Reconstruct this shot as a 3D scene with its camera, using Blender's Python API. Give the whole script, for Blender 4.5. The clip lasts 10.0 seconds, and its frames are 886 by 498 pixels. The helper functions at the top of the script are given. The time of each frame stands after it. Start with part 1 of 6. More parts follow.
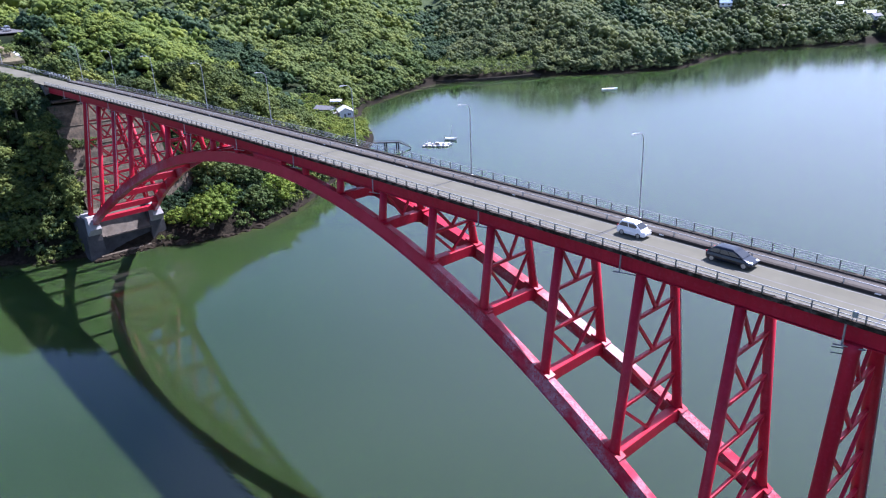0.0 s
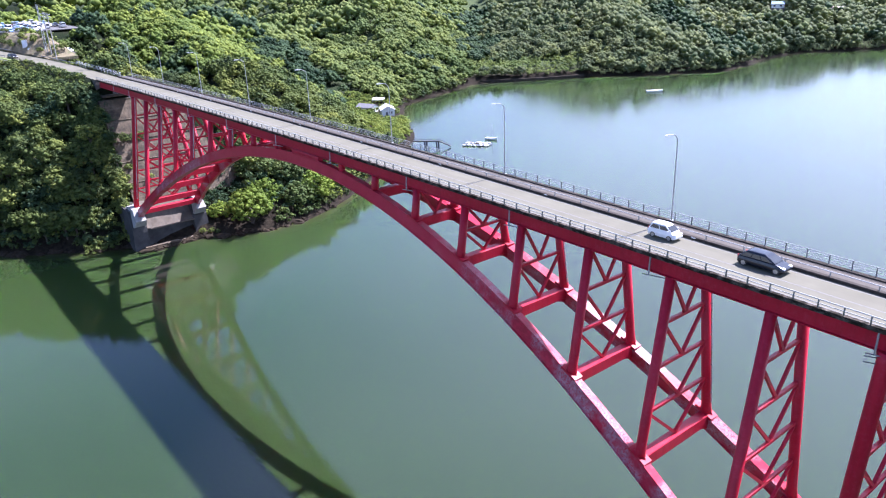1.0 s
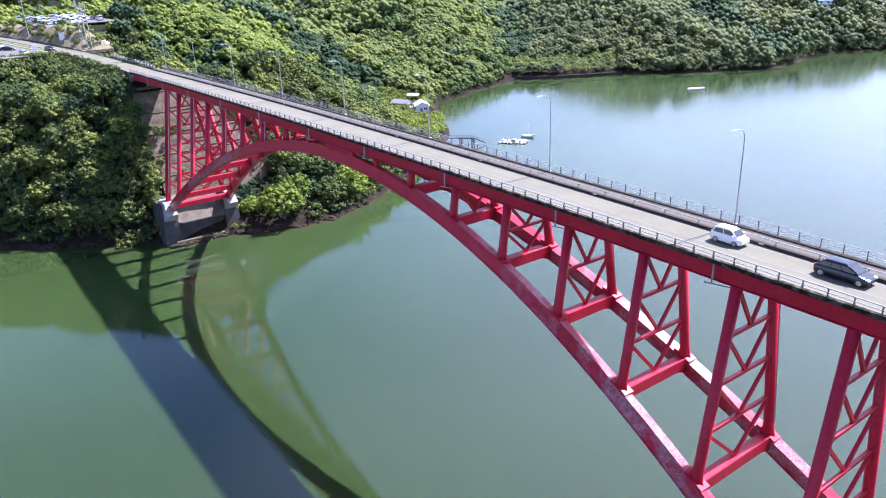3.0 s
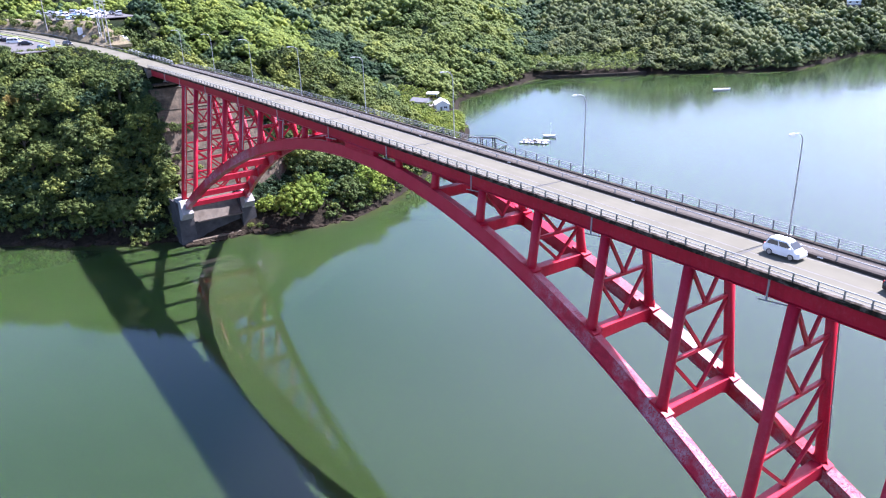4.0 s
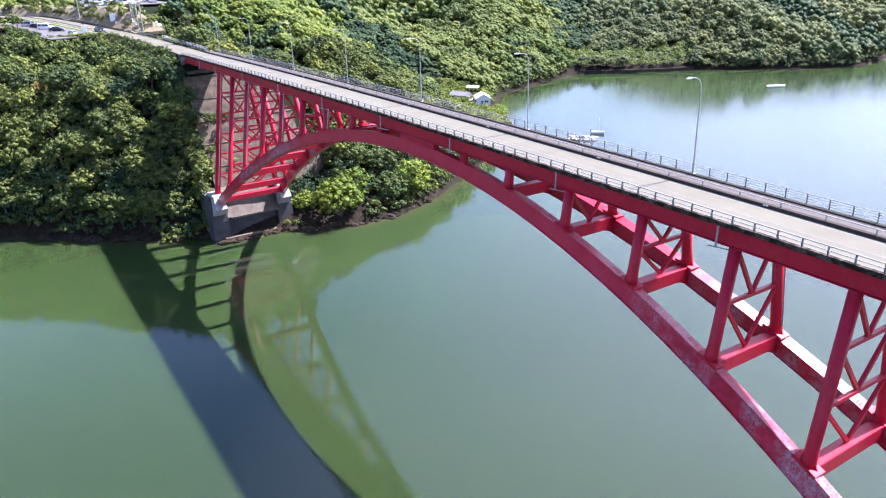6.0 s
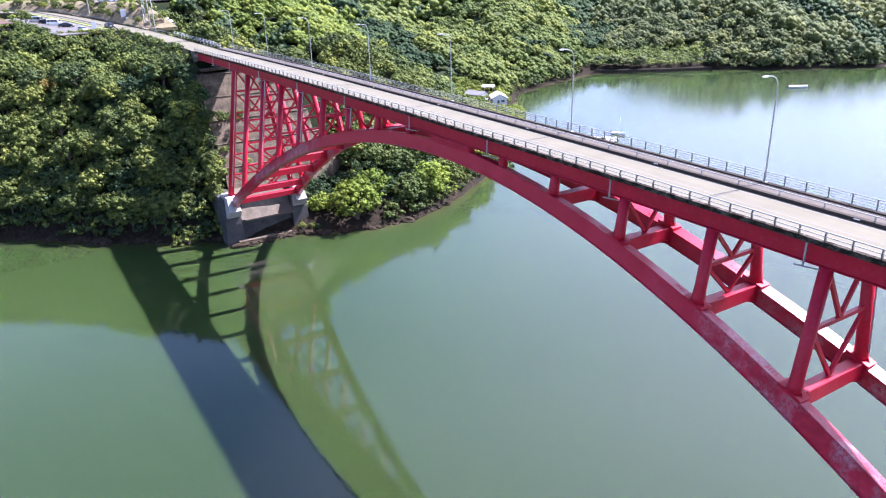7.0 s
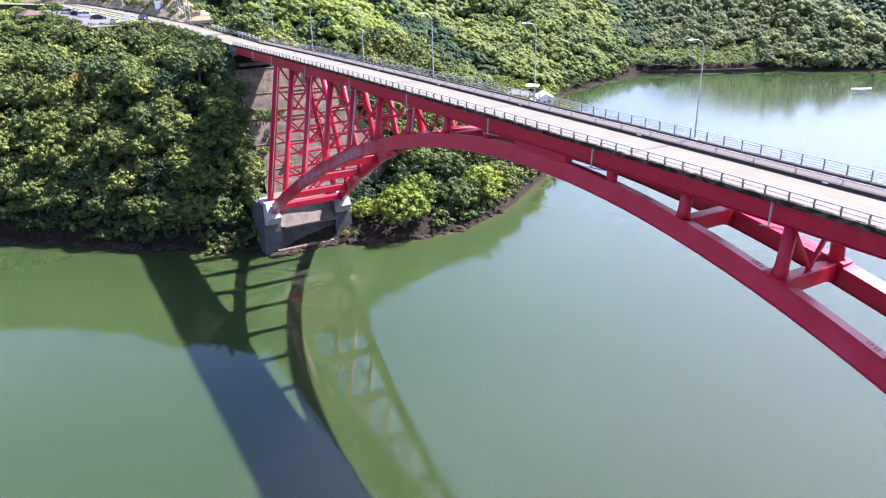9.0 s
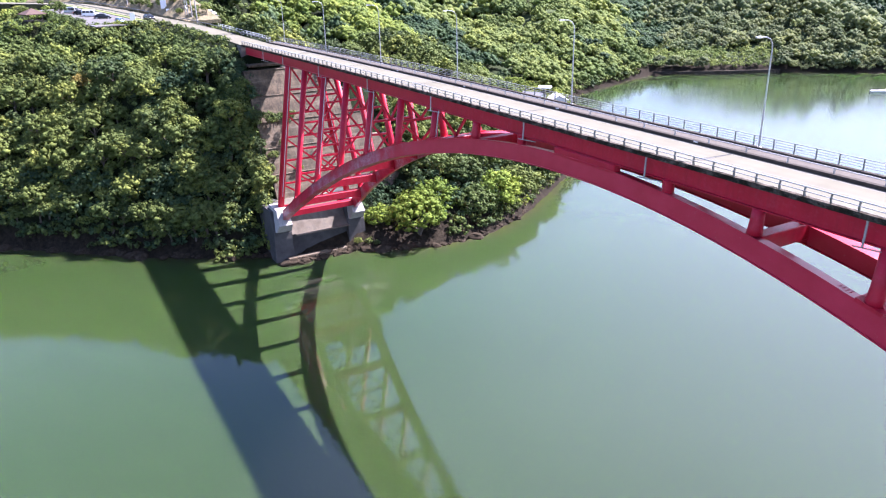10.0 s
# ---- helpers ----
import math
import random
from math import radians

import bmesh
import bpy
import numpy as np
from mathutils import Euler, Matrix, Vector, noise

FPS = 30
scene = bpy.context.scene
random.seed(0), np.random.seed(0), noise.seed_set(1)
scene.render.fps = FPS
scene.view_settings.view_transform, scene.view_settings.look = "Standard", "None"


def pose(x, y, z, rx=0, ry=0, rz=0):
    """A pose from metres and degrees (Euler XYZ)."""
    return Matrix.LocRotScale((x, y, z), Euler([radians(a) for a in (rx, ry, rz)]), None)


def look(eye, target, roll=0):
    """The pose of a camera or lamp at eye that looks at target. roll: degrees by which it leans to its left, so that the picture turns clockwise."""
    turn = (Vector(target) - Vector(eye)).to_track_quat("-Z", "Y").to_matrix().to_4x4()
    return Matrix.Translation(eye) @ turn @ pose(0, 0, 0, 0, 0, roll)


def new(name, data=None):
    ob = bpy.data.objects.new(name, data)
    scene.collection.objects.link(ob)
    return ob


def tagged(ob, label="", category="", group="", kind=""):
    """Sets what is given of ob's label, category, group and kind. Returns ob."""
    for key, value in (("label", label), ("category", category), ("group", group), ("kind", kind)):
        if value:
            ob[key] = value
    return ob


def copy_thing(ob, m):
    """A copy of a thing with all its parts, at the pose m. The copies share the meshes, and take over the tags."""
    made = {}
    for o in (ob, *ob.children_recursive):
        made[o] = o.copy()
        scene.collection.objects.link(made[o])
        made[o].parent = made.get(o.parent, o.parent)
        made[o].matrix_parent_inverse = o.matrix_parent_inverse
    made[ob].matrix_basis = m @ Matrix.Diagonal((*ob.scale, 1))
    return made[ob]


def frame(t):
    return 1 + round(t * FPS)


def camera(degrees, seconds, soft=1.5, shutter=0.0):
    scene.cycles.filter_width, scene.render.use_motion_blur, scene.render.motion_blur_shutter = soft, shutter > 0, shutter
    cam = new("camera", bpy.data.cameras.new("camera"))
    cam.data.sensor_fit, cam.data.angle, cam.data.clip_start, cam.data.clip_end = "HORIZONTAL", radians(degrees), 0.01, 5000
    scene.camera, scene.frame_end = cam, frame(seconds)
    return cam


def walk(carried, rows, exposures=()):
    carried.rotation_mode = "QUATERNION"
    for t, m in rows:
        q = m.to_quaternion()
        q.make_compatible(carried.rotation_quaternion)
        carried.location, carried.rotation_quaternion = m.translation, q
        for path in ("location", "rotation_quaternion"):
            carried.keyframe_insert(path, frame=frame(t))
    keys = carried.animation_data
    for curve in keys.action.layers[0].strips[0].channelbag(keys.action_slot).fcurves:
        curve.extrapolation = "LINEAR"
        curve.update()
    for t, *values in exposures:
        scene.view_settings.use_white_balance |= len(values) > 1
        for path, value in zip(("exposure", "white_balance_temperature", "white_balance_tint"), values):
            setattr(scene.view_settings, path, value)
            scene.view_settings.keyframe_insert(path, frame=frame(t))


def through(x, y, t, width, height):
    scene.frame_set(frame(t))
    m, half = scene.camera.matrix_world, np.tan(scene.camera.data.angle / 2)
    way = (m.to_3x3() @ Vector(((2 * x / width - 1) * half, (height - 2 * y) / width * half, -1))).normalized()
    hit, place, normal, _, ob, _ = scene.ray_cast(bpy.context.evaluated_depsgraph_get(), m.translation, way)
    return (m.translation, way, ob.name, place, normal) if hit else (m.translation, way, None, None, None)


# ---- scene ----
cam = camera(62.04, 10.0, soft=1.2)
PATH = [
    (0.0, pose(105.85, -59.95, 68.43, 68.666, 2.251, 47.599)),
    (0.1, pose(106.35, -59.67, 68.42, 68.736, 2.229, 49.317)),
    (0.2, pose(106.71, -59.48, 68.42, 68.787, 2.212, 50.543)),
    (0.3, pose(106.86, -59.39, 68.41, 68.807, 2.206, 51.052)),
    (0.4, pose(106.87, -59.39, 68.41, 68.809, 2.205, 51.104)),
    (0.5, pose(106.87, -59.39, 68.41, 68.809, 2.205, 51.104)),
    (1.0, pose(106.95, -59.28, 68.31, 68.775, 2.106, 51.055)),
    (1.5, pose(106.42, -58.58, 67.83, 68.732, 2.093, 51.406)),
    (2.0, pose(105.37, -58.01, 67.32, 68.734, 2.072, 52.328)),
    (2.5, pose(103.96, -57.59, 66.93, 68.712, 2.091, 52.904)),
    (4.0, pose(97.57, -55.02, 65.86, 68.658, 1.880, 55.031)),
    (4.5, pose(94.64, -54.07, 64.65, 68.642, 1.704, 55.280)),
    (5.0, pose(91.36, -53.33, 63.64, 68.629, 1.757, 55.680)),
    (5.5, pose(87.93, -52.93, 63.00, 68.571, 1.788, 56.664)),
    (7.0, pose(77.02, -52.04, 61.46, 68.449, 1.520, 57.836)),
    (7.5, pose(73.20, -51.73, 60.77, 68.484, 1.554, 58.509)),
    (8.0, pose(69.12, -51.08, 60.06, 68.477, 1.447, 59.383)),
    (8.5, pose(65.31, -50.66, 59.49, 68.545, 1.495, 59.793)),
    (9.0, pose(61.55, -50.45, 59.09, 68.471, 1.301, 59.902)),
    (9.5, pose(57.93, -50.22, 58.50, 68.567, 1.268, 60.072)),
    (10.0, pose(54.30, -49.83, 58.18, 68.571, 1.301, 60.144)),
]
EXPOSURES = [(0.0, 1.42, 5280, 29), (0.5, 1.79, 5380, 31), (1.0, 1.91, 5400, 31), (2.0, 1.97, 5410, 31), (4.5, 2.06, 5500, 32), (10.0, 2.34, 5700, 34)]
walk(cam, PATH, EXPOSURES)

# ---- world, sun, exposure ----
SUN_DIR = Vector((0.07, 0.725, 1.0)).normalized()      # towards the sun
world = bpy.data.worlds.new("sky")
scene.world = world
world.use_nodes = True
wn = world.node_tree
wn.nodes.clear()
sky = wn.nodes.new("ShaderNodeTexSky")
sky.sky_type = 'NISHITA'
sky.sun_disc = False
sky.sun_elevation = math.asin(SUN_DIR.z)
sky.sun_rotation = math.atan2(SUN_DIR.x, SUN_DIR.y)
sky.air_density, sky.dust_density, sky.ozone_density = 1.0, 0.05, 3.2
bg = wn.nodes.new("ShaderNodeBackground")
bg.inputs["Strength"].default_value = 0.064
wout = wn.nodes.new("ShaderNodeOutputWorld")
tc = wn.nodes.new("ShaderNodeTexCoord")
mp = wn.nodes.new("ShaderNodeMapping")
mp.inputs["Scale"].default_value = (1.0, 1.0, 2.2)
cl = wn.nodes.new("ShaderNodeTexNoise")
cl.inputs["Scale"].default_value, cl.inputs["Detail"].default_value, cl.inputs["Roughness"].default_value = 1.7, 6.0, 0.55
cr = wn.nodes.new("ShaderNodeValToRGB")
cr.color_ramp.elements[0].position, cr.color_ramp.elements[1].position = 0.33, 0.68
cr.color_ramp.elements[1].color = (0.7, 0.7, 0.7, 1)
low = wn.nodes.new("ShaderNodeSeparateXYZ")        # thin cloud lies low over the hills
lr = wn.nodes.new("ShaderNodeMapRange")
for k, v in (("From Min", 0.24), ("From Max", 0.50), ("To Min", 1.0), ("To Max", 0.0)):
    lr.inputs[k].default_value = v
mul = wn.nodes.new("ShaderNodeMath")
mul.operation = 'MULTIPLY'
cm = wn.nodes.new("ShaderNodeMix")
cm.data_type = 'RGBA'
cm.inputs[7].default_value = (6.2, 7.4, 8.3, 1.0)
wn.links.new(tc.outputs["Generated"], low.inputs[0])
wn.links.new(low.outputs["Z"], lr.inputs["Value"])
wn.links.new(cr.outputs[0], mul.inputs[0])
wn.links.new(lr.outputs[0], mul.inputs[1])
gl = wn.nodes.new("ShaderNodeVectorMath")          # and thickens under the sun
gl.operation = 'DOT_PRODUCT'
gl.inputs[1].default_value = Vector((SUN_DIR.x, SUN_DIR.y, 0)).normalized()
gr = wn.nodes.new("ShaderNodeMapRange")
for k, v in (("From Min", 0.38), ("From Max", 0.95), ("To Min", 0.0), ("To Max", 0.60)):
    gr.inputs[k].default_value = v
wn.links.new(tc.outputs["Generated"], gl.inputs[0])
wn.links.new(gl.outputs["Value"], gr.inputs["Value"])
thick = wn.nodes.new("ShaderNodeMath")
thick.operation = 'ADD'
thick.use_clamp = True
wn.links.new(mul.outputs[0], thick.inputs[0])
wn.links.new(gr.outputs[0], thick.inputs[1])
aur = wn.nodes.new("ShaderNodeVectorMath")         # the bright haze round the sun
aur.operation = 'DOT_PRODUCT'
aur.inputs[1].default_value = SUN_DIR
ar = wn.nodes.new("ShaderNodeMapRange")
for k, v in (("From Min", 0.51), ("From Max", 0.96), ("To Min", 0.0), ("To Max", 0.80)):
    ar.inputs[k].default_value = v
wn.links.new(tc.outputs["Generated"], aur.inputs[0])
wn.links.new(aur.outputs["Value"], ar.inputs["Value"])
wn.links.new(thick.outputs[0], cm.inputs[0])
cm2 = wn.nodes.new("ShaderNodeMix")
cm2.data_type = 'RGBA'
cm2.inputs[7].default_value = (13.5, 15.2, 17.0, 1.0)
hz = wn.nodes.new("ShaderNodeMapRange")            # it thins out upwards
for k, v in (("From Min", 0.55), ("From Max", 0.85), ("To Min", 1.0), ("To Max", 0.2)):
    hz.inputs[k].default_value = v
wn.links.new(low.outputs["Z"], hz.inputs["Value"])
mul2 = wn.nodes.new("ShaderNodeMath")
mul2.operation = 'MULTIPLY'
wn.links.new(ar.outputs[0], mul2.inputs[0])
wn.links.new(hz.outputs[0], mul2.inputs[1])
wn.links.new(mul2.outputs[0], cm2.inputs[0])
wn.links.new(cm.outputs[2], cm2.inputs[6])
wn.links.new(tc.outputs["Generated"], mp.inputs["Vector"])
wn.links.new(mp.outputs[0], cl.inputs["Vector"])
wn.links.new(cl.outputs["Fac"], cr.inputs[0])
wn.links.new(sky.outputs[0], cm.inputs[6])
wn.links.new(cm2.outputs[2], bg.inputs[0])
wn.links.new(bg.outputs[0], wout.inputs[0])
sun = new("sun", bpy.data.lights.new("sun", 'SUN'))
sun.data.energy, sun.data.angle, sun.data.color = 5.0, radians(0.53), (1.0, 0.94, 0.84)
sun.matrix_world = look(SUN_DIR * 300, (0, 0, 0))

# ---- materials ----


class Mat:
    """A short way to write node materials."""

    def __init__(self, name):
        self.m = bpy.data.materials.new(name)
        self.m.use_nodes = True
        self.t = self.m.node_tree
        self.b = self.t.nodes["Principled BSDF"]
        self.o = self.t.nodes["Material Output"]

    def n(self, kind, **vals):
        node = self.t.nodes.new("ShaderNode" + kind)
        for k, v in vals.items():
            node.inputs[k.replace("_", " ")].default_value = v
        return node

    def l(self, a, b):
        self.t.links.new(a, b)

    def pos(self):
        g = self.n("NewGeometry")
        return g.outputs["Position"]

    def noise(self, scale, detail=4.0, rough=0.55, vec=None, stretch=None):
        q = self.n("TexNoise", Scale=scale, Detail=detail, Roughness=rough)
        v = vec or self.pos()
        if stretch:
            mp = self.n("Mapping")
            mp.inputs["Scale"].default_value = stretch
            self.l(v, mp.inputs["Vector"])
            v = mp.outputs[0]
        self.l(v, q.inputs["Vector"])
        return q.outputs["Fac"]

    def ramp(self, fac, stops):
        r = self.n("ValToRGB")
        e = r.color_ramp.elements
        while len(e) < len(stops):
            e.new(0.5)
        for q, (p, c) in zip(e, stops):
            q.position, q.color = p, (*c, 1.0) if len(c) == 3 else c
        self.l(fac, r.inputs[0])
        return r.outputs["Color"]

    def mix(self, fac, a, b, how='MIX'):
        q = self.t.nodes.new("ShaderNodeMix")
        q.data_type, q.blend_type = 'RGBA', how
        for s, v in ((0, fac), (6, a), (7, b)):
            if isinstance(v, (int, float)):
                q.inputs[s].default_value = v
            elif isinstance(v, tuple):
                q.inputs[s].default_value = (*v, 1.0)
            else:
                self.l(v, q.inputs[s])
        return q.outputs[2]

    def color(self, c):
        if isinstance(c, tuple):
            self.b.inputs["Base Color"].default_value = (*c, 1.0)
        else:
            self.l(c, self.b.inputs["Base Color"])

    def set(self, **vals):
        for k, v in vals.items():
            s = self.b.inputs[k.replace("_", " ")]
            if isinstance(v, (int, float)):
                s.default_value = v
            else:
                self.l(v, s)
        return self

    def bump(self, height, strength=0.3, distance=0.02):
        q = self.n("Bump", Strength=strength, Distance=distance)
        self.l(height, q.inputs["Height"])
        self.l(q.outputs[0], self.b.inputs["Normal"])


def red_paint():
    m = Mat("red_paint")
    big = m.noise(0.5, 5)
    fine = m.noise(6.0, 6, 0.7)
    c = m.ramp(big, [(0.3, (0.37, 0.008, 0.024)), (0.7, (0.45, 0.012, 0.033))])
    run = m.noise(1.6, 6, 0.7, stretch=(1.6, 1.6, 0.14))
    c = m.mix(m.ramp(run, [(0.46, (0, 0, 0)), (0.72, (0.55,) * 3)]), c, (0.25, 0.008, 0.020))
    chalk = m.ramp(m.noise(2.2, 8, 0.75), [(0.50, (0, 0, 0)), (0.74, (0.45, 0.45, 0.45))])
    c = m.mix(chalk, c, (0.46, 0.055, 0.095))
    c = m.mix(m.ramp(fine, [(0.62, (0, 0, 0)), (0.8, (0.5, 0.5, 0.5))]), c, (0.30, 0.02, 0.03))
    m.color(c)
    m.set(Roughness=m.ramp(fine, [(0.3, (0.34,) * 3), (0.8, (0.55,) * 3)]))
    m.b.inputs["Specular IOR Level"].default_value = 0.25
    m.bump(fine, 0.08, 0.01)
    return m.m


def red_faded():
    """The rib's paint, chalked and peeling in patches."""
    m = Mat("red_paint_peeling")
    big = m.noise(0.4, 5)
    c = m.ramp(big, [(0.3, (0.38, 0.012, 0.032)), (0.7, (0.46, 0.024, 0.052))])
    n1 = m.noise(4.6, 10, 0.85, stretch=(1, 1, 0.8))
    sep = m.n("SeparateXYZ")
    m.l(m.pos(), sep.inputs[0])
    mr = m.n("MapRange")
    mr.inputs["From Min"].default_value, mr.inputs["From Max"].default_value = 34.0, 50.0
    both = m.n("Math")
    both.operation = 'ABSOLUTE'
    m.l(sep.outputs["X"], both.inputs[0])
    m.l(both.outputs[0], mr.inputs["Value"])
    spots = m.ramp(n1, [(0.470, (0, 0, 0)), (0.482, (1, 1, 1))])
    patch = m.ramp(m.noise(0.22, 3, 0.6), [(0.44, (0, 0, 0)), (0.56, (1, 1, 1))])
    near_end = m.mix(1.0, m.mix(1.0, spots, patch, 'MULTIPLY'), mr.outputs[0], 'MULTIPLY')
    few = m.ramp(n1, [(0.60, (0, 0, 0)), (0.66, (0.6, 0.6, 0.6))])
    mask = m.mix(1.0, near_end, few, 'LIGHTEN')
    bare = m.ramp(m.noise(1.4, 5, 0.7), [(0.4, (0.30, 0.11, 0.13)), (0.6, (0.42, 0.22, 0.25))])
    old = m.ramp(m.noise(0.9, 6, 0.7), [(0.45, (0, 0, 0)), (0.60, (0.6,) * 3)])
    c = m.mix(m.mix(1.0, old, mr.outputs[0], 'MULTIPLY'), c, (0.24, 0.008, 0.022))
    c = m.mix(mask, c, bare)
    m.color(c)
    m.set(Roughness=0.34)
    m.b.inputs["Specular IOR Level"].default_value = 0.22
    m.bump(n1, 0.1, 0.01)
    return m.m


def concrete(name, lo, hi, streak=0.35):
    m = Mat(name)
    c = m.ramp(m.noise(0.35, 6, 0.65), [(0.3, lo), (0.7, hi)])
    run = m.noise(1.0, 6, 0.7, stretch=(1.2, 1.2, 0.12))
    c = m.mix(m.ramp(run, [(0.48, (0, 0, 0)), (0.75, (streak,) * 3)]), c, (0.05, 0.05, 0.045))
    c = m.mix(m.ramp(m.noise(9.0, 4), [(0.35, (0, 0, 0)), (0.75, (0.25,) * 3)]), c, (0.09, 0.085, 0.08))
    m.color(c)
    m.set(Roughness=0.9)
    m.b.inputs["Specular IOR Level"].default_value = 0.12
    m.bump(m.noise(14.0, 5), 0.3, 0.02)
    return m.m


def mossy_edge():
    """Old edge beam: grey concrete under black blotches of moss and rusty runs."""
    m = Mat("mossy_dark_concrete")
    c = m.ramp(m.noise(0.5, 6, 0.7), [(0.35, (0.055, 0.046, 0.036)), (0.65, (0.130, 0.112, 0.092))])
    blot = m.noise(1.1, 7, 0.75, stretch=(1.0, 1.0, 2.2))
    c = m.mix(m.ramp(blot, [(0.42, (0, 0, 0)), (0.54, (0.95,) * 3)]), c, (0.010, 0.010, 0.007))
    run = m.noise(4.0, 4, 0.6, stretch=(1.0, 1.0, 0.1))
    c = m.mix(m.ramp(run, [(0.52, (0, 0, 0)), (0.66, (0.6,) * 3)]), c, (0.042, 0.026, 0.015))
    m.color(c)
    m.set(Roughness=0.95)
    m.b.inputs["Specular IOR Level"].default_value = 0.06
    m.bump(blot, 0.4, 0.03)
    return m.m


def slope_material():
    m = Mat("stained_slope_concrete")
    c = m.ramp(m.noise(0.45, 7, 0.7), [(0.34, (0.030, 0.022, 0.013)), (0.50, (0.092, 0.066, 0.040)), (0.66, (0.150, 0.114, 0.074))])
    run = m.noise(1.3, 6, 0.7, stretch=(1.2, 1.2, 0.15))
    c = m.mix(m.ramp(run, [(0.46, (0, 0, 0)), (0.68, (0.85,) * 3)]), c, (0.026, 0.022, 0.016))
    course = m.noise(1.0, 4, 0.6, stretch=(0.1, 0.1, 2.2))
    c = m.mix(m.ramp(course, [(0.55, (0, 0, 0)), (0.66, (0.5,) * 3)]), c, (0.17, 0.14, 0.10))
    c = m.mix(m.ramp(m.noise(3.5, 6, 0.7), [(0.45, (0, 0, 0)), (0.75, (0.6,) * 3)]), c, (0.040, 0.044, 0.020))
    m.color(c)
    m.set(Roughness=0.92)
    m.bump(m.noise(2.4, 8, 0.75), 0.8, 0.12)
    return m.m


def road_material():
    m = Mat("worn_asphalt")
    c = m.ramp(m.noise(0.25, 5), [(0.3, (0.110, 0.105, 0.073)), (0.7, (0.140, 0.134, 0.095))])
    lane = m.noise(0.9, 5, 0.6, stretch=(0.02, 1.6, 1))
    c = m.mix(m.ramp(lane, [(0.42, (0, 0, 0)), (0.7, (0.45,) * 3)]), c, (0.094, 0.088, 0.066))
    c = m.mix(m.ramp(m.noise(25.0, 3), [(0.4, (0, 0, 0)), (0.8, (0.3,) * 3)]), c, (0.09, 0.09, 0.09))
    m.color(c)
    m.set(Roughness=0.9)
    m.b.inputs["Specular IOR Level"].default_value = 0.15
    m.bump(m.noise(40.0, 3), 0.2, 0.01)
    return m.m


def plain(name, c, rough=0.5, metal=0.0, var=0.25, scale=4.0, gloss=0.5):
    m = Mat(name)
    dark = tuple(x * (1 - var) for x in c)
    m.color(m.ramp(m.noise(scale, 6, 0.65), [(0.3, dark), (0.7, c)]))
    m.set(Roughness=rough, Metallic=metal)
    m.b.inputs["Specular IOR Level"].default_value = gloss
    return m.m


def leaf_material(name, dark, mid, light, spread=(0.82, 1.18), through=0.35):
    m = Mat(name)
    at = m.n("Attribute")
    at.attribute_name = "tint"
    oi = m.n("ObjectInfo")
    both = m.n("Math")
    m.l(at.outputs["Fac"], both.inputs[0])
    m.l(oi.outputs["Random"], both.inputs[1])
    one = m.n("Math")
    one.operation = 'FRACT'
    m.l(both.outputs[0], one.inputs[0])
    c = m.ramp(one.outputs[0], [(0.05, dark), (0.35, mid), (0.75, mid), (0.97, light)])
    stand = m.ramp(m.noise(0.03, 4, 0.65), [(0.40, (0.72, 0.80, 0.84)), (0.55, (1, 1, 1)), (0.68, (1.12, 1.08, 0.95))])
    c = m.mix(1.0, c, stand, 'MULTIPLY')
    sprig = m.ramp(m.noise(0.6, 3, 0.6), [(0.35, (0.85, 0.89, 0.90)), (0.65, (1.12, 1.09, 1.0))])
    c = m.mix(1.0, c, sprig, 'MULTIPLY')
    hs = m.n("HueSaturation")
    m.l(c, hs.inputs["Color"])
    v = m.n("MapRange")
    v.inputs["To Min"].default_value, v.inputs["To Max"].default_value = spread
    m.l(m.n("NewGeometry").outputs["Random Per Island"], v.inputs["Value"])
    m.l(v.outputs[0], hs.inputs["Value"])
    m.l(hs.outputs[0], m.b.inputs["Base Color"])
    m.set(Roughness=0.6)
    m.b.inputs["Specular IOR Level"].default_value = 0.08
    tr = m.n("BsdfTranslucent")
    m.l(hs.outputs[0], tr.inputs["Color"])
    mx = m.n("MixShader", Fac=through)
    m.l(m.b.outputs[0], mx.inputs[1])
    m.l(tr.outputs[0], mx.inputs[2])
    m.l(mx.outputs[0], m.o.inputs["Surface"])
    return m.m


